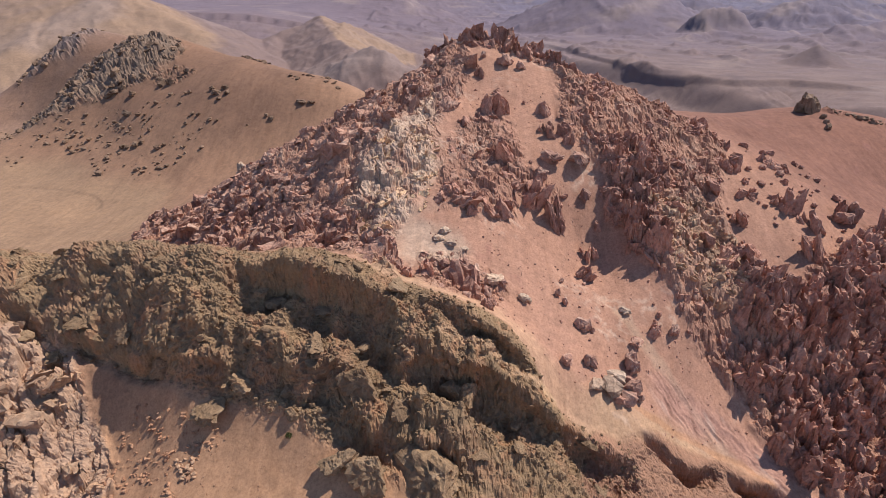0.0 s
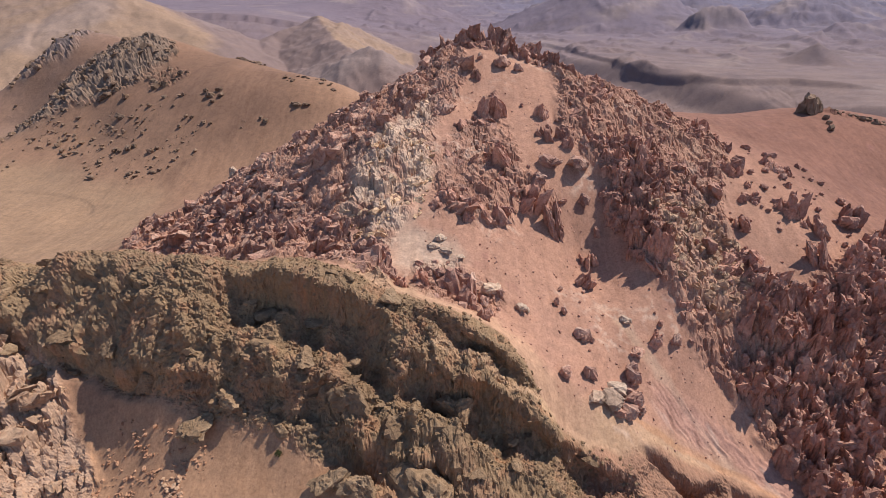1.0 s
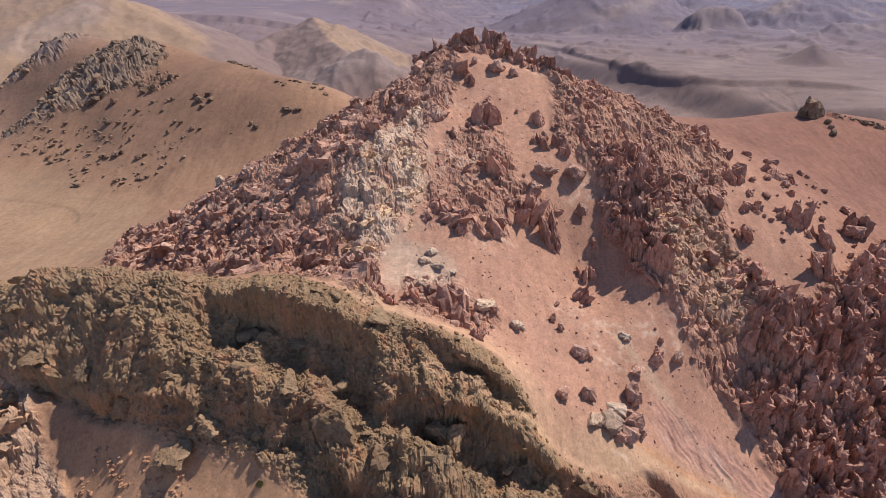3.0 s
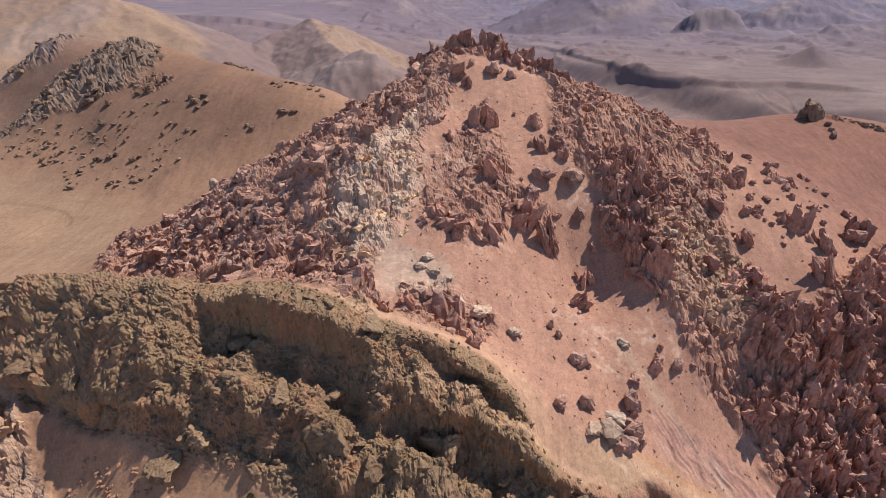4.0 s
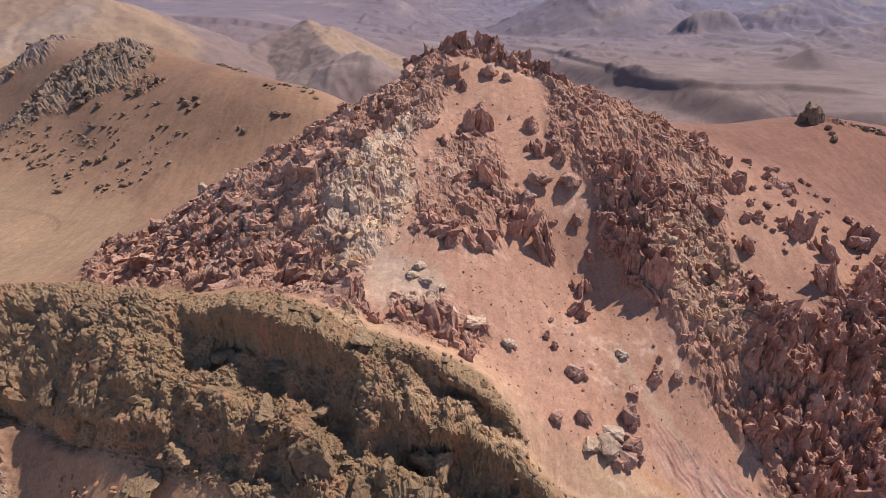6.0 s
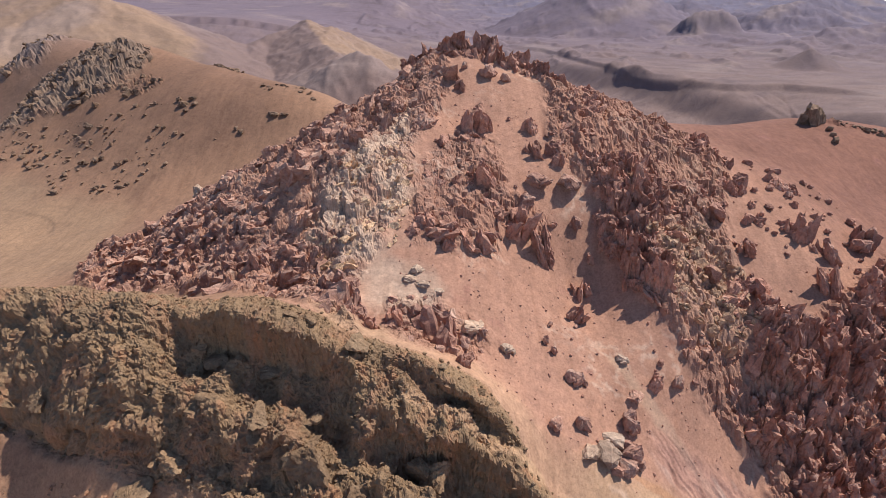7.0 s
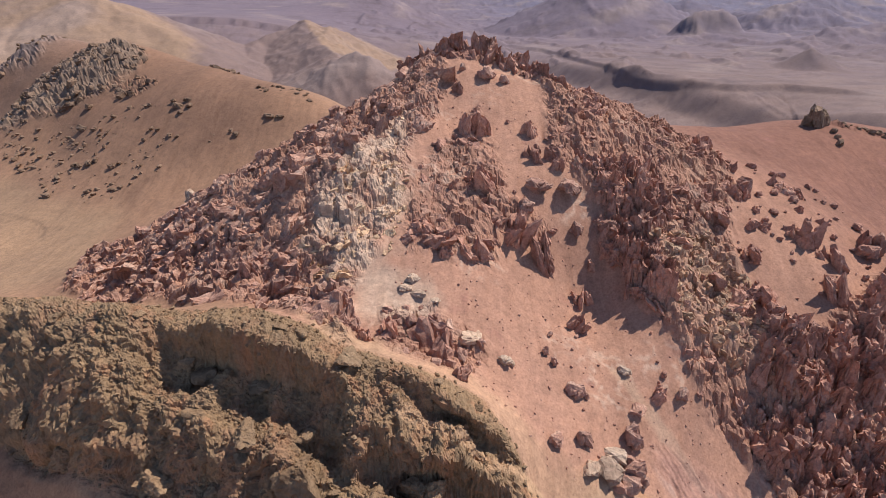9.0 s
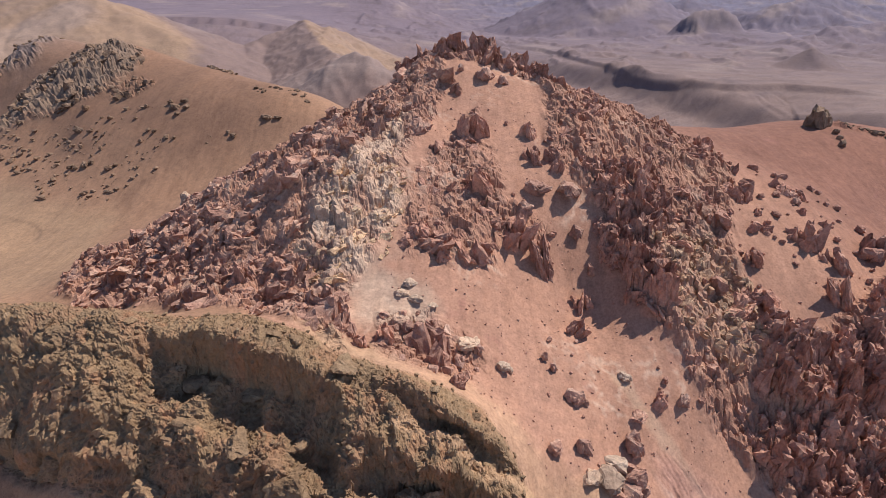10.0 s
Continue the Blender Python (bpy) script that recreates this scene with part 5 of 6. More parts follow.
def crag_shape(seed, fine, tall):
    """A cluster of angular blades that share one foot and lean the same way."""
    rng = np.random.default_rng(seed)
    pieces, tip, dip = [], rng.uniform(-0.1, 0.45), rng.uniform(-0.3, 0.3)
    for k in range(5):
        high = tall * (rng.uniform(0.75, 1.05) if k < 2 else rng.uniform(0.35, 0.85))
        v, f = blade(rng, (rng.uniform(0.15, 0.3), rng.uniform(0.28, 0.56), high), fine, rng.uniform(0.45, 0.95), 16, 0.22)
        a, far = 1.26 * k + rng.uniform(0, 1), rng.uniform(0.1, 0.42)
        pieces.append((leant(v, tip + rng.uniform(-0.3, 0.3), dip + rng.uniform(-0.3, 0.3), rng.uniform(-0.6, 0.6), (math.cos(a) * far, math.sin(a) * far, -0.1)), f))
    return piled(pieces)


def fin_shape(seed, fine, tall):
    """A wall of narrow upright pillars with knobbly heads."""
    rng = np.random.default_rng(seed)
    pieces = []
    for k in range(6):
        high = tall * rng.uniform(0.55, 1.0)
        v, f = blade(rng, (rng.uniform(0.2, 0.32), rng.uniform(0.24, 0.36), high), fine, rng.uniform(0.65, 1.0), 17, 0.36)
        pieces.append((leant(v, rng.uniform(-0.12, 0.12), rng.uniform(-0.14, 0.14), rng.uniform(0, 6.28), (-0.5 + 0.2 * k + rng.uniform(-0.08, 0.08), rng.uniform(-0.22, 0.22), -0.1 - 0.2 * rng.uniform())), f))
    return piled(pieces)


def lump_shape(seed, level, tall):
    """A rounded mass under a rough, knobbly crust."""
    rng = np.random.default_rng(seed)
    v, f = chip(rng, level, (0.55 * rng.uniform(0.85, 1.1), 0.55 * rng.uniform(0.7, 1.0), 0.55 * tall), 7, 0.22)
    way = v / (np.linalg.norm(v, axis=1)[:, None] + 1e-9)
    crust = fbm3(way * 1.2 + seed, 0.3, 4, seed, True)
    return v * (1 + 0.16 * crust)[:, None], f


SHAPES = {
    "lump": [lump_shape(300 + k, 4, 0.7 + 0.07 * (k % 5)) for k in range(8)],
    "small_lump": [lump_shape(320 + k, 3, 0.7 + 0.07 * (k % 5)) for k in range(8)],
    "crag": [crag_shape(100 + k, 2, 0.5 + 0.05 * k) for k in range(8)],
    "small_crag": [crag_shape(140 + k, 1, 0.5 + 0.05 * k) for k in range(8)],
    "fin": [fin_shape(160 + k, 2, 0.95 + 0.07 * k) for k in range(8)],
    "small_fin": [fin_shape(180 + k, 1, 0.9 + 0.06 * k) for k in range(8)],
    "boulder": [boulder_shape(200 + k, 2, 0.65 + 0.08 * (k % 5)) for k in range(8)],
    "small_boulder": [boulder_shape(240 + k, 1, 0.65 + 0.08 * (k % 5)) for k in range(8)],
}
SHELF = {name: {kind: [mesh_of(kind, v, f, mat) for v, f in made] for kind, made in SHAPES.items()}
         for name, mat in (("red", RED_ROCK), ("pink", PINK_ROCK), ("pale", PALE_ROCK), ("dark", DARK_ROCK), ("hill", HILL_ROCK), ("tan", TAN_ROCK), ("orange", ORANGE_ROCK), ("slab", SLAB_ROCK))}


def in_ring(x, y, ring):
    hit = np.zeros(x.shape, bool)
    for (ax, ay), (bx, by) in zip(ring, ring[1:] + ring[:1]):
        hit ^= ((ay > y) != (by > y)) & (x < (bx - ax) * (y - ay) / (by - ay if by != ay else 1e-9) + ax)
    return hit


def strewn(ring, count, seed, apart):
    """Random places in a ring of corners, none closer together than apart."""
    rng = np.random.default_rng(seed)
    lo, hi = np.min(ring, 0), np.max(ring, 0)
    p = rng.uniform(lo, hi, (count * 14, 2))
    kept = np.empty((0, 2))
    for q in p[in_ring(p[:, 0], p[:, 1], ring)]:
        if not len(kept) or ((kept - q) ** 2).sum(1).min() > apart * apart:
            kept = np.r_[kept, [q]]
            if len(kept) >= count:
                break
    return kept


def outcrops(ring, rock, count, apart, size, label, group, seed, cell=14.0, shape="crag", lean=0.45, tall=(0.8, 1.3), skip=None, strike=(0.0, 3.14), sink=0.0, gaps=None, few=1.6):
    """Crags over a zone, gathered into outcrops by their neighbourhood."""
    rng = np.random.default_rng(seed)
    spots = strewn(ring, count, seed, apart)
    if skip:
        spots = spots[~in_ring(spots[:, 0], spots[:, 1], skip)]
    if gaps is not None:
        spots = spots[fbm(spots[:, 0], spots[:, 1], 12.0, 3, seed) > gaps]
    z = land(spots[:, 0], spots[:, 1])
    homes = {}
    for (x, y), h in zip(spots, z):
        key = (round(x / cell), round(y / cell))
        if key not in homes:
            homes[key] = tagged(new("rock_outcrop"), label, "rock outcrop", group)
            homes[key].location = (x, y, h)
        s = size[0] + (size[1] - size[0]) * rng.uniform() ** few
        ob = new("crag", SHELF[rock][shape if s > 4.0 and y < 150 else "small_" + shape][rng.integers(8)])
        ob.parent = homes[key]
        ob.matrix_parent_inverse = Matrix.Translation(homes[key].location).inverted()
        ob.location = (x, y, h + (0.05 - sink) * s)
        ob.rotation_euler = (rng.uniform(-lean, lean), rng.uniform(-lean, lean), strike[0] + rng.uniform(-strike[1], strike[1]))
        ob.scale = (s, s * rng.uniform(0.8, 1.1), s * rng.uniform(*tall))


def boulders(spots, rock, label, group, shape="boulder", seed=5, name="boulder"):
    """Single rocks, each at (x, y) with its width and height."""
    rng = np.random.default_rng(seed)
    z = land(np.array([s[0] for s in spots], float), np.array([s[1] for s in spots], float))
    for (x, y, wide, high), h in zip(spots, z):
        pick = rng.integers(8)
        me = SHELF[rock][shape if wide > 2.2 else "small_" + shape][pick]
        v = SHAPES[shape if wide > 2.2 else "small_" + shape][pick][0]
        ob = tagged(new(name, me), label, "boulder", group)
        rise = v[:, 2].max() * (2 if shape in ("boulder", "lump") else 1)
        k = min(high / rise, 1.8 * wide)
        ob.location = (x, y, h + (0.33 * high if shape in ("boulder", "lump") else 0))
        ob.rotation_euler = (rng.uniform(-0.2, 0.2), rng.uniform(-0.2, 0.2), rng.uniform(0, 6.28))
        ob.scale = (wide, wide * rng.uniform(0.7, 1.0), k)


EAST_FINS = [(60, 84), (62, 94), (66, 100), (76, 97), (90, 106), (106, 118), (115, 100), (108, 66), (86, 60), (68, 65), (62, 73)]
outcrops(WEST_ROCKS, "pink", 950, 1.3, (0.7, 6.6), "jagged pink-red rock blades crowding the spur", "outcrops of the west spur", 11, skip=PALE_SPINE, tall=(0.6, 1.1), strike=(-0.9, 0.4), lean=0.3, sink=0.14, gaps=-0.22, few=3.0)
outcrops(PALE_SPINE, "pale", 330, 1.1, (0.5, 3.4), "cream-coloured weathered rock knobs on the spur", "pale outcrops", 12, tall=(0.6, 1.0), strike=(-0.9, 0.4), lean=0.3, sink=0.24, gaps=-0.1, few=2.4)
outcrops(EAST_ROCKS, "red", 640, 1.6, (0.8, 5.4), "dark red rock pillars and fins on the steep rib", "outcrops of the east rib", 13, lean=0.25, tall=(0.6, 1.1), skip=EAST_FINS, sink=0.14, gaps=-0.04, few=2.4)
outcrops(EAST_PALE, "tan", 110, 1.2, (0.7, 3.0), "yellowish broken rock on the east rib", "pale rocks of the east rib", 40)
outcrops([(-100, 272), (-92, 262), (-82, 252), (-80, 256), (-90, 268), (-98, 276)], "hill", 16, 2.5, (1.5, 4.5), "low dark rock ledge on the hill crest", "hill ledges", 41, shape="boulder", tall=(0.35, 0.6), cell=30)
outcrops([(-66, 226), (-48, 222), (-40, 214), (-38, 218), (-46, 228), (-62, 230)], "hill", 14, 2.0, (1.0, 3.5), "low dark rock ledge on the hill crest", "hill ledges", 42, shape="boulder", tall=(0.35, 0.6), cell=30)
outcrops(EAST_FINS, "red", 300, 2.0, (1.8, 6.8), "tall red rock fins on the steep rib", "fins of the east rib", 35, shape="fin", lean=0.07, tall=(0.9, 1.3), strike=(1.0, 0.8), gaps=-0.3, few=2.0)
EAST_WALL = [(39, 130), (50, 131), (52, 120), (47.5, 113), (46, 101), (42, 102), (38.5, 113)]
outcrops(EAST_WALL, "red", 60, 1.7, (2.0, 5.0), "steep wall of red rock pillars above the scree", "pillars of the east rib", 51, shape="fin", lean=0.12, tall=(0.8, 1.25))
outcrops(SUMMIT_ROCKS, "red", 50, 1.6, (1.2, 3.4), "sharp red rock teeth along the summit crest", "summit outcrops", 14)
outcrops(MID_ROCKS, "red", 80, 2.1, (1.6, 5.4), "rough red rock blocks standing in the scree", "outcrops in the scree", 15, tall=(0.65, 1.05), sink=0.06, gaps=-0.04, few=1.7)
outcrops(LOW_ROCKS, "pink", 26, 2.0, (1.0, 2.6), "rounded pink rock blocks at the foot of the spur", "low outcrops", 16, shape="boulder")
outcrops(HILL_CRAGS, "hill", 330, 1.9, (0.9, 6.5), "dark weathered crags on the far hill", "hill crags", 17, shape="boulder", tall=(0.4, 0.8), cell=22, lean=0.6, sink=0.12, gaps=-0.2, few=2.6)
outcrops(HILL_TOP, "hill", 130, 1.9, (0.9, 6.0), "dark weathered crags on the far hill", "hill crags", 43, shape="boulder", tall=(0.4, 0.8), cell=22, lean=0.6, sink=0.12, gaps=-0.2, few=2.6)
outcrops(HILL_PATCH, "hill", 14, 3.0, (2.0, 5.0), "dark weathered crags on the far hill", "hill crags", 19, shape="boulder", tall=(0.5, 0.9), cell=22)
outcrops(SADDLE_CRAG, "hill", 40, 1.3, (0.8, 3.0), "dark brown rock ledge on the crest of the saddle", "saddle crags", 20, shape="boulder", tall=(0.5, 0.9), cell=22)
outcrops(PALE_FRONT, "tan", 120, 1.7, (1.0, 4.2), "pale tan sandstone blocks on the near slope", "near outcrops", 18, tall=(0.5, 1.0))
outcrops(DARK_RIDGE, "dark", 110, 2.6, (0.8, 3.4), "knobbly brown crusted rock of the near ridge", "outcrops of the near ridge", 29, shape="lump", tall=(0.6, 1.0))

boulders([(31.6, 77.2, 4.4, 1.5), (29.8, 74.2, 4.8, 2.0), (27.0, 73.6, 3.4, 1.8)],
         "slab", "pale flat-topped slab in the rock heap", "rock heap on the scree", "boulder", 53)
boulders([(34.4, 76.0, 3.6, 3.0), (33.0, 73.4, 3.6, 2.6), (35.4, 79.6, 2.8, 3.4), (35.6, 74.4, 2.2, 1.8), (31.0, 72.4, 2.6, 1.6)],
         "pink", "broken pinkish rock heap low on the scree", "rock heap on the scree", "boulder", 44)
boulders([(126.6, 187, 7.0, 8.0), (129, 187.4, 5.0, 6.0), (124.4, 187.4, 4.0, 4.4), (129, 181, 2.6, 2.0), (127.6, 177, 2.2, 1.6), (126, 173, 2.6, 2.2)],
         "hill", "dark brown crag standing on the saddle", "saddle rocks", "boulder", 49)
boulders([(-93, 223, 4.5, 2.2), (-90, 225, 3.4, 1.8), (-96, 227, 3.2, 1.6), (-88, 221.4, 3.6, 1.6), (-91, 219, 2.6, 1.2), (-98, 213.6, 2.4, 1.4), (-92, 209.6, 3.4, 1.1), (-88.6, 208, 3.0, 1.0), (-55, 209.6, 4.4, 1.2), (-51, 209, 3.6, 1.0), (-66, 204, 3.2, 1.6), (-68, 206, 2.2, 1.0),
          (-138, 240.6, 4.4, 2.6), (-135, 228, 4.6, 2.6), (-122.3, 207, 4.2, 1.8), (-120, 207.4, 3.0, 1.4), (-110.7, 201.6, 3.6, 2.0), (-108.6, 202.6, 2.2, 1.4), (-126, 207, 2.6, 1.2)],
         "hill", "dark boulder on the sandy hillside", "hillside rocks", "boulder", 50)
# spires of the summit crest
boulders([(3, 167, 5.5, 4.6), (8.5, 168, 6.5, 6.4), (14.5, 168, 6.5, 6.4), (19.5, 166.5, 6.5, 6), (23, 166, 5.5, 4.2), (28, 164, 6.5, 6.4), (32, 162, 5.5, 3.8), (-1, 165, 5.5, 3.4)],
         "red", "pointed red rock spire on the summit crest", "summit spires", "fin", 21, "rock_spire")
boulders([(11.5, 138, 5.5, 6.5), (14.5, 138.5, 5.0, 7.5), (10.4, 151.3, 3.4, 4.5), (26.1, 130.3, 3.7, 6.0), (30.7, 128.0, 3.0, 4.6), (26.5, 137.8, 4.5, 4.2), (33.5, 106.7, 4.4, 5.0), (30.4, 100.0, 3.6, 4.5), (-3.2, 87.5, 3.1, 4.6), (-7.1, 84.2, 2.5, 4.1),
          (41.5, 86.6, 2.6, 4.4), (19.4, 111.9, 6.0, 5.6), (25.1, 111.9, 5.2, 4.8), (4.6, 86.3, 6.5, 5.2), (7.8, 79.9, 3.7, 4.5)],
         "red", "craggy red rock block standing on the scree", "rocks on the scree", "crag", 22)
boulders([(11.3, 157.9, 2.1, 2.3), (17.6, 156.9, 5.2, 3.4), (21.8, 155.6, 2.8, 2.5), (25.7, 122.5, 5.8, 2.8), (32.4, 123.1, 6.1, 3.4), (22.7, 116.9, 3.4, 3.0), (33.2, 116.4, 2.9, 3.0), (35.3, 111.0, 1.8, 3.4), (24.0, 89.5, 1.3, 1.8),
          (22.8, 90.9, 1.4, 2.6), (24.4, 95.3, 1.4, 1.2), (26.8, 85.2, 3.4, 2.6), (28.7, 85.0, 1.3, 1.2), (45.5, 86.7, 2.6, 2.6), (22.0, 75.9, 2.5, 2.3), (26.8, 77.6, 2.7, 2.8), (35.3, 80.7, 2.8, 3.4), (33.9, 74.8, 3.4, 4.1), (37.2, 84.4, 3.7, 1.3)],
         "pink", "angular red boulder resting on the scree", "rocks on the scree", "boulder", 23)
boulders([(15.4, 86.5, 2.6, 1.5), (0.3, 97.1, 3.2, 1.0), (1.3, 94.6, 3.4, 0.9), (-0.8, 95.4, 2.6, 0.9), (3.9, 94.1, 2.3, 0.6), (9.5, 89.1, 5.0, 1.8), (36.4, 90.0, 2.4, 1.2), (16.6, 86.4, 1.1, 1.1)],
         "slab", "pale slab of rock lying on the red scree", "pale slabs", "boulder", 24)
boulders([(72.1, 149.3, 6.0, 4.2), (77.2, 144.0, 3.1, 2.8), (88.0, 138.3, 4.9, 3.4), (91.1, 136.0, 2.1, 1.9), (73.4, 132.6, 3.9, 3.2), (76.0, 132.7, 3.1, 2.6), (75.7, 122.8, 2.4, 2.5), (87.4, 129.5, 2.3, 1.8), (82.9, 119.2, 5.8, 5.2),
          (82.2, 121.7, 3.6, 3.0), (99.7, 122.6, 5.6, 4.4), (70.0, 115.6, 3.7, 3.4), (68.7, 106.5, 5.0, 2.9), (62.7, 101.3, 2.3, 3.0), (69.1, 98.9, 4.1, 3.2), (87.2, 115.0, 4.7, 4.6), (84.5, 108.3, 5.2, 6.0), (91.1, 127.0, 1.8, 1.4), (76.4, 127.9, 2.0, 1.7)],
         "red", "rough red boulder on the sandy east slope", "rocks on the east slope", "crag", 25)
boulders([(43.2, 89.6, 1.4, 1.3), (64.4, 98.0, 2.8, 2.4), (97.2, 118.8, 5.2, 4.0), (73.4, 123.1, 3.1, 2.3), (91.6, 137.8, 2.4, 1.9), (76.9, 135.3, 5.6, 3.8), (76.2, 98.0, 2.4, 2.6)],
         "red", "rough red boulder on the sandy east slope", "rocks on the east slope", "boulder", 26)
boulders([(-38.7, 66.8, 4.7, 2.8), (-15.4, 57, 4.6, 4.2), (-10.4, 56.4, 4.6, 4.4), (-0.3, 56, 10.5, 6.0), (1.6, 66.4, 4.4, 3.4), (4.2, 66.1, 4.5, 3.4), (-20.5, 69.9, 3.7, 2.6), (-12.8, 65.7, 5.3, 3.6), (-33.0, 68.5, 3.7, 2.8), (-64.5, 80.4, 4.1, 3.0), (-48.1, 73.6, 3.9, 2.8), (-55.8, 77.9, 3.0, 2.6), (-70.1, 77.7, 5.1, 3.8)],
         "dark", "dark brown crusted boulder on the near ridge", "rocks of the near ridge", "lump", 27)
boulders([(-23.4, 98.1, 4.8, 4.3), (-19.9, 99.9, 4.4, 5.5), (-14.1, 90.9, 4.4, 5.2), (-10.1, 87.6, 4.3, 6.6), (-28.6, 102.3, 4.0, 3.6), (-35.0, 105.1, 4.2, 3.4), (-41.1, 109.4, 4.3, 3.2), (-46.6, 108.7, 3.9, 3.0), (-53.1, 109.9, 4.0, 3.0), (-61.4, 113.4, 4.6, 3.0), (-72.0, 118.3, 4.9, 3.2)],
         "pink", "large angular pink boulder at the foot of the spur", "rocks of the west spur", "crag", 28)


boulders([(-55.2, 140.6, 4.2, 4.6)], "slab", "pale blocky boulder perched on the crest of the spur", "rocks of the west spur", "boulder", 52)


# stones strewn over the slopes
WEST_SLOPE = [(-230, 300), (-190, 245), (-150, 250), (-120, 235), (-85, 222), (-70, 205), (-100, 185), (-130, 185), (-175, 205), (-230, 250)]
EAST_SLOPE = [(60, 150), (95, 150), (110, 125), (100, 105), (80, 100), (66, 105), (66, 125)]
SCREE_FIELD = [(5, 150), (28, 150), (28, 118), (40, 105), (55, 84), (60, 74), (40, 70), (18, 72), (8, 84), (-4, 95), (0, 110)]
GULLY_FLOOR = [(-62, 72), (-40, 66), (-20, 60), (-10, 52), (-45, 48), (-60, 56)]


def strewn_boulders(ring, rock, count, apart, size, label, group, seed):
    rng = np.random.default_rng(seed)
    spots = strewn(ring, count, seed, apart)
    wide = size[0] + (size[1] - size[0]) * rng.uniform(size=len(spots)) ** 3
    boulders([(x, y, w, w * rng.uniform(0.5, 0.9)) for (x, y), w in zip(spots, wide)], rock, label, group, "boulder", seed)


def rubble(ring, mat, count, size, label, name, seed, level=2, cluster=0.0, spots=None):
    """Stones too small and too many to tell apart, in one mesh."""
    rng = np.random.default_rng(seed)
    lo, hi = np.min(ring, 0), np.max(ring, 0)
    p = rng.uniform(lo, hi, (count * 4, 2))
    p = p[in_ring(p[:, 0], p[:, 1], ring)]
    if cluster:
        p = p[fbm(p[:, 0], p[:, 1], cluster, 3, seed) > 0.02]
    p = p[:count]
    if spots is not None:
        p, z = spots[:, :2], spots[:, 2]
    else:
        z = land(p[:, 0], p[:, 1])
    made = [chip(rng, level, (0.55, 0.45, 0.42), 9, 0.12) for _ in range(12)]
    vs, fs, n = [], [], 0
    for (x, y), h in zip(p, z):
        v, f = made[rng.integers(12)]
        s, a = size[0] + (size[1] - size[0]) * rng.uniform() ** 3, rng.uniform(0, 6.28)
        c, d = math.cos(a) * s, math.sin(a) * s
        vs.append(np.stack([x + c * v[:, 0] - d * v[:, 1], y + d * v[:, 0] + c * v[:, 1], h + 0.15 * s + s * v[:, 2]], -1))
        fs.append(f + n)
        n += len(v)
    return tagged(new(name, mesh_of(name, np.concatenate(vs), np.concatenate(fs), mat)), label, "rubble", kind="stuff")


strewn_boulders(EAST_SLOPE, "red", 100, 1.6, (0.5, 2.6), "small red boulder on the sandy east slope", "stones of the east slope", 32)
strewn_boulders(SCREE_FIELD, "red", 80, 2.0, (0.3, 1.3), "small red stone lying on the scree", "stones of the scree", 33)
rubble(WEST_SLOPE, HILL_ROCK, 700, (0.4, 2.6), "dark stones scattered over the sandy hillside", "hillside_stones", 31, 2, 30.0)
rubble(GULLY_FLOOR, ORANGE_ROCK, 500, (0.06, 0.4), "ochre stones strewn on the brown gully floor", "gully_stones", 34, 1, 8.0)
rubble([(-55, 71), (-46, 69), (-38, 66), (-40, 57), (-47, 53), (-54, 56), (-56, 64)], ORANGE_ROCK, 520, (0.08, 1.0), "orange rubble heaped on the gully floor", "orange_rubble", 46, 2, 2.2)
rubble([(-43, 62), (-39.6, 61.8), (-38.6, 58.8), (-42.4, 58.8)], TAN_ROCK, 40, (0.2, 1.2), "pale rubble on the gully floor", "pale_rubble", 47, 2)
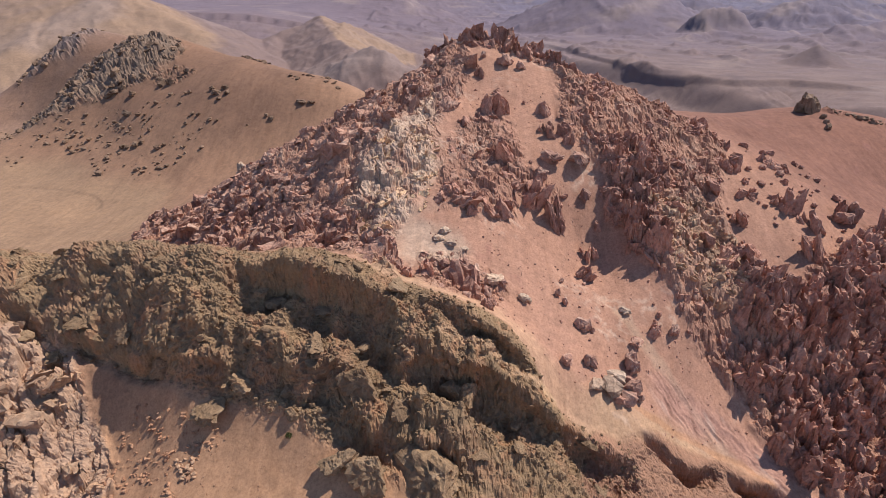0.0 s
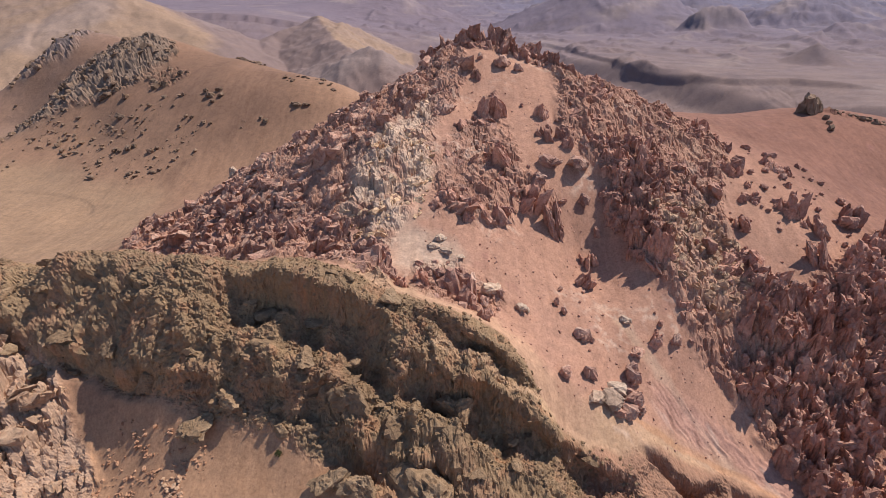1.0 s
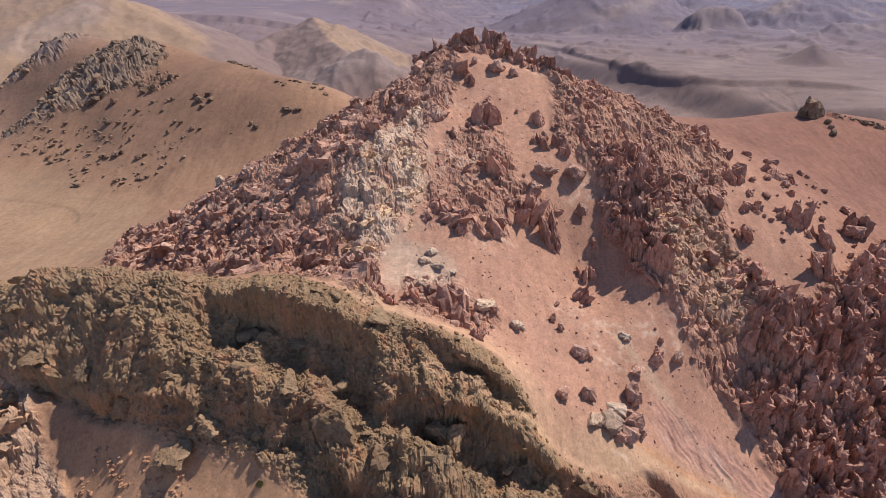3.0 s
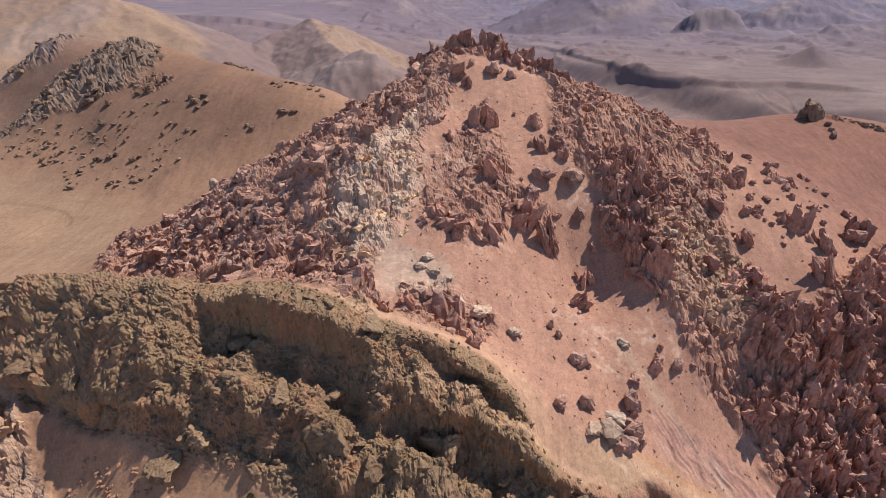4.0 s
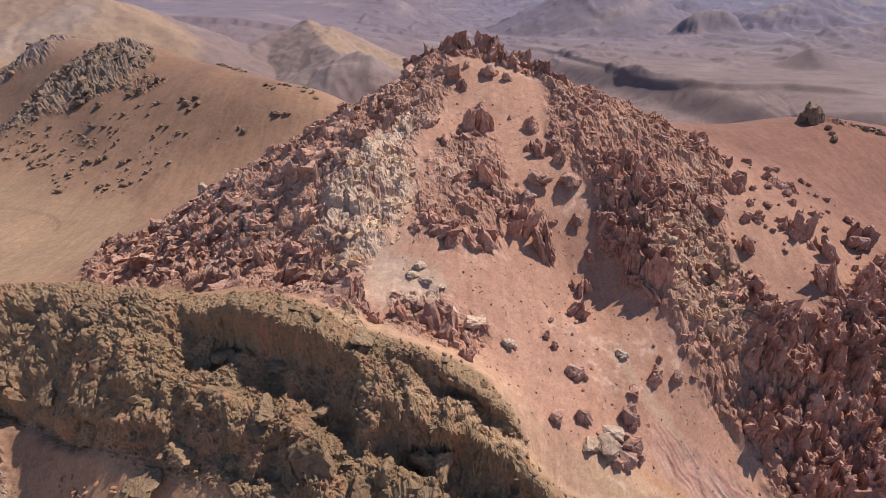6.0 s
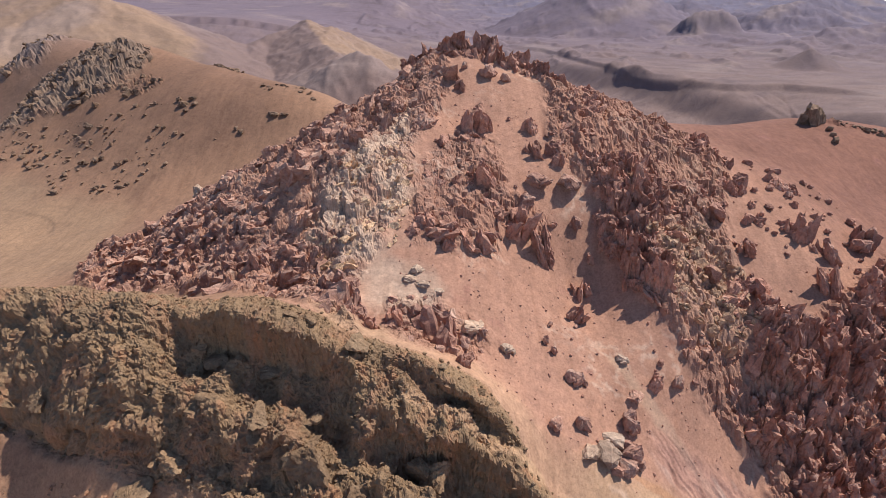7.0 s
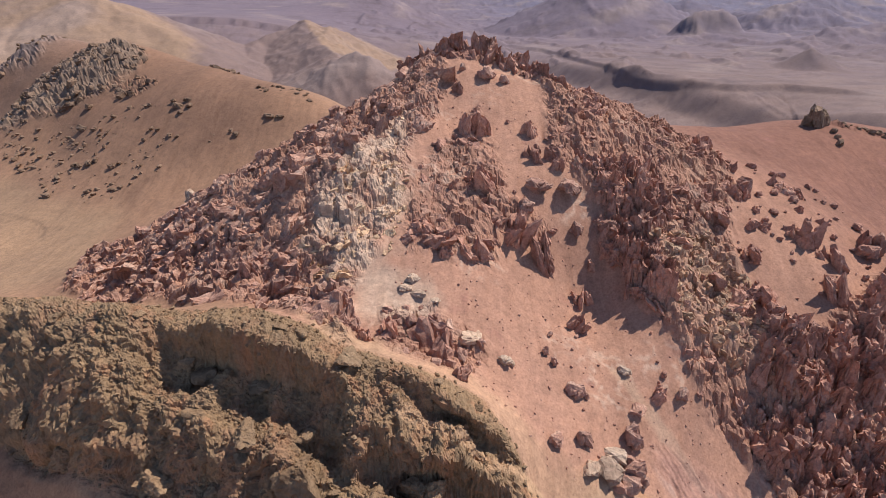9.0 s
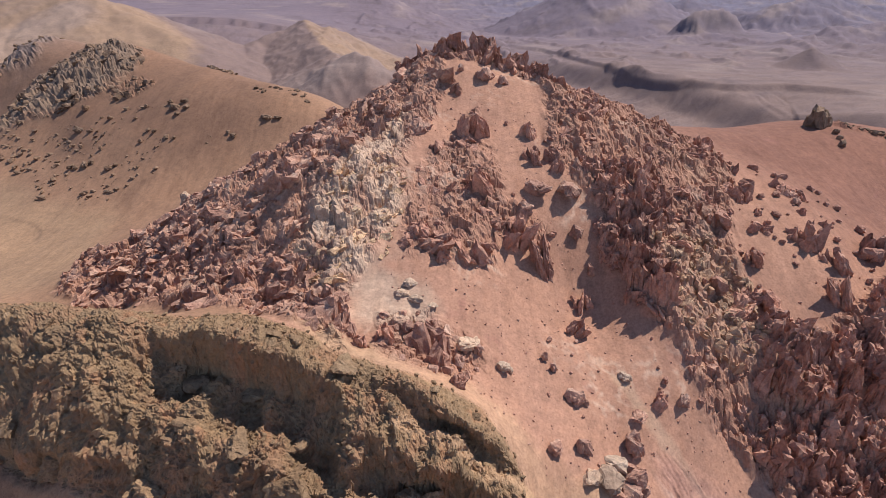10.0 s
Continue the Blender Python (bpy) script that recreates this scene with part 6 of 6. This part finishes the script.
rubble([(-40.5, 66.4), (-35, 65), (-35.4, 62), (-40, 62.4)], ORANGE_ROCK, 70, (0.1, 0.7), "orange rubble on the gully floor", "orange_rubble", 48, 2)
rubble(WEST_ROCKS, PINK_ROCK, 550, (0.2, 1.2), "pink rock debris between the crags", "west_debris", 36)
rubble(EAST_ROCKS, RED_ROCK, 550, (0.2, 1.2), "red rock debris between the pillars", "east_debris", 37)
rubble(SCREE_FIELD, RED_ROCK, 1500, (0.07, 0.55), "small red stones on the scree", "scree_stones", 38, 1)
skin = RIDGE_SKIN[0]
rubble(DARK_RIDGE, DARK_ROCK, 0, (0.12, 0.9), "crumbling brown stones on the near ridge", "ridge_stones", 39, spots=skin[np.random.default_rng(39).choice(len(skin), 4500, replace=False)], level=1)


def shrub(x, y, wide, high):
    """A low cushion of twigs with many small leaves."""
    rng = np.random.default_rng(55)
    home = tagged(new("shrub"), "small dry green shrub on the brown soil", "shrub")
    home.location = (x, y, float(land(np.array([x], float), np.array([y], float))[0]))
    for name, mat, count in (("twigs", TWIG, 26), ("leaves", LEAF, 520)):
        vs, fs = [], []
        for _ in range(count):
            way = Vector(rng.normal(size=3))
            way.z = abs(way.z) + 0.15
            way.normalize()
            tip = Vector((way.x * wide / 2, way.y * wide / 2, way.z * high))
            n = len(vs)
            if name == "twigs":
                side = way.orthogonal().normalized() * 0.018
                turn = way.cross(side)
                vs += [side, turn, -side - turn, tip * 0.95]
                fs += [(n, n + 1, n + 3), (n + 1, n + 2, n + 3), (n + 2, n, n + 3)]
            else:
                spot, size = tip * rng.uniform(0.6, 1.05), rng.uniform(0.04, 0.09)
                a = Vector(rng.normal(size=3)).normalized() * size
                b = a.orthogonal().normalized() * size * 0.6
                vs += [spot - a, spot + b, spot + a, spot - b, spot + a.cross(b).normalized() * size * 0.3]
                fs += [(n, n + 1, n + 4), (n + 1, n + 2, n + 4), (n + 2, n + 3, n + 4), (n + 3, n, n + 4)]
        me = bpy.data.meshes.new(name)
        me.from_pydata([tuple(v) for v in vs], [], fs)
        me.materials.append(mat)
        new(name, me).parent = home


shrub(-24, 61.6, 1.2, 0.8)
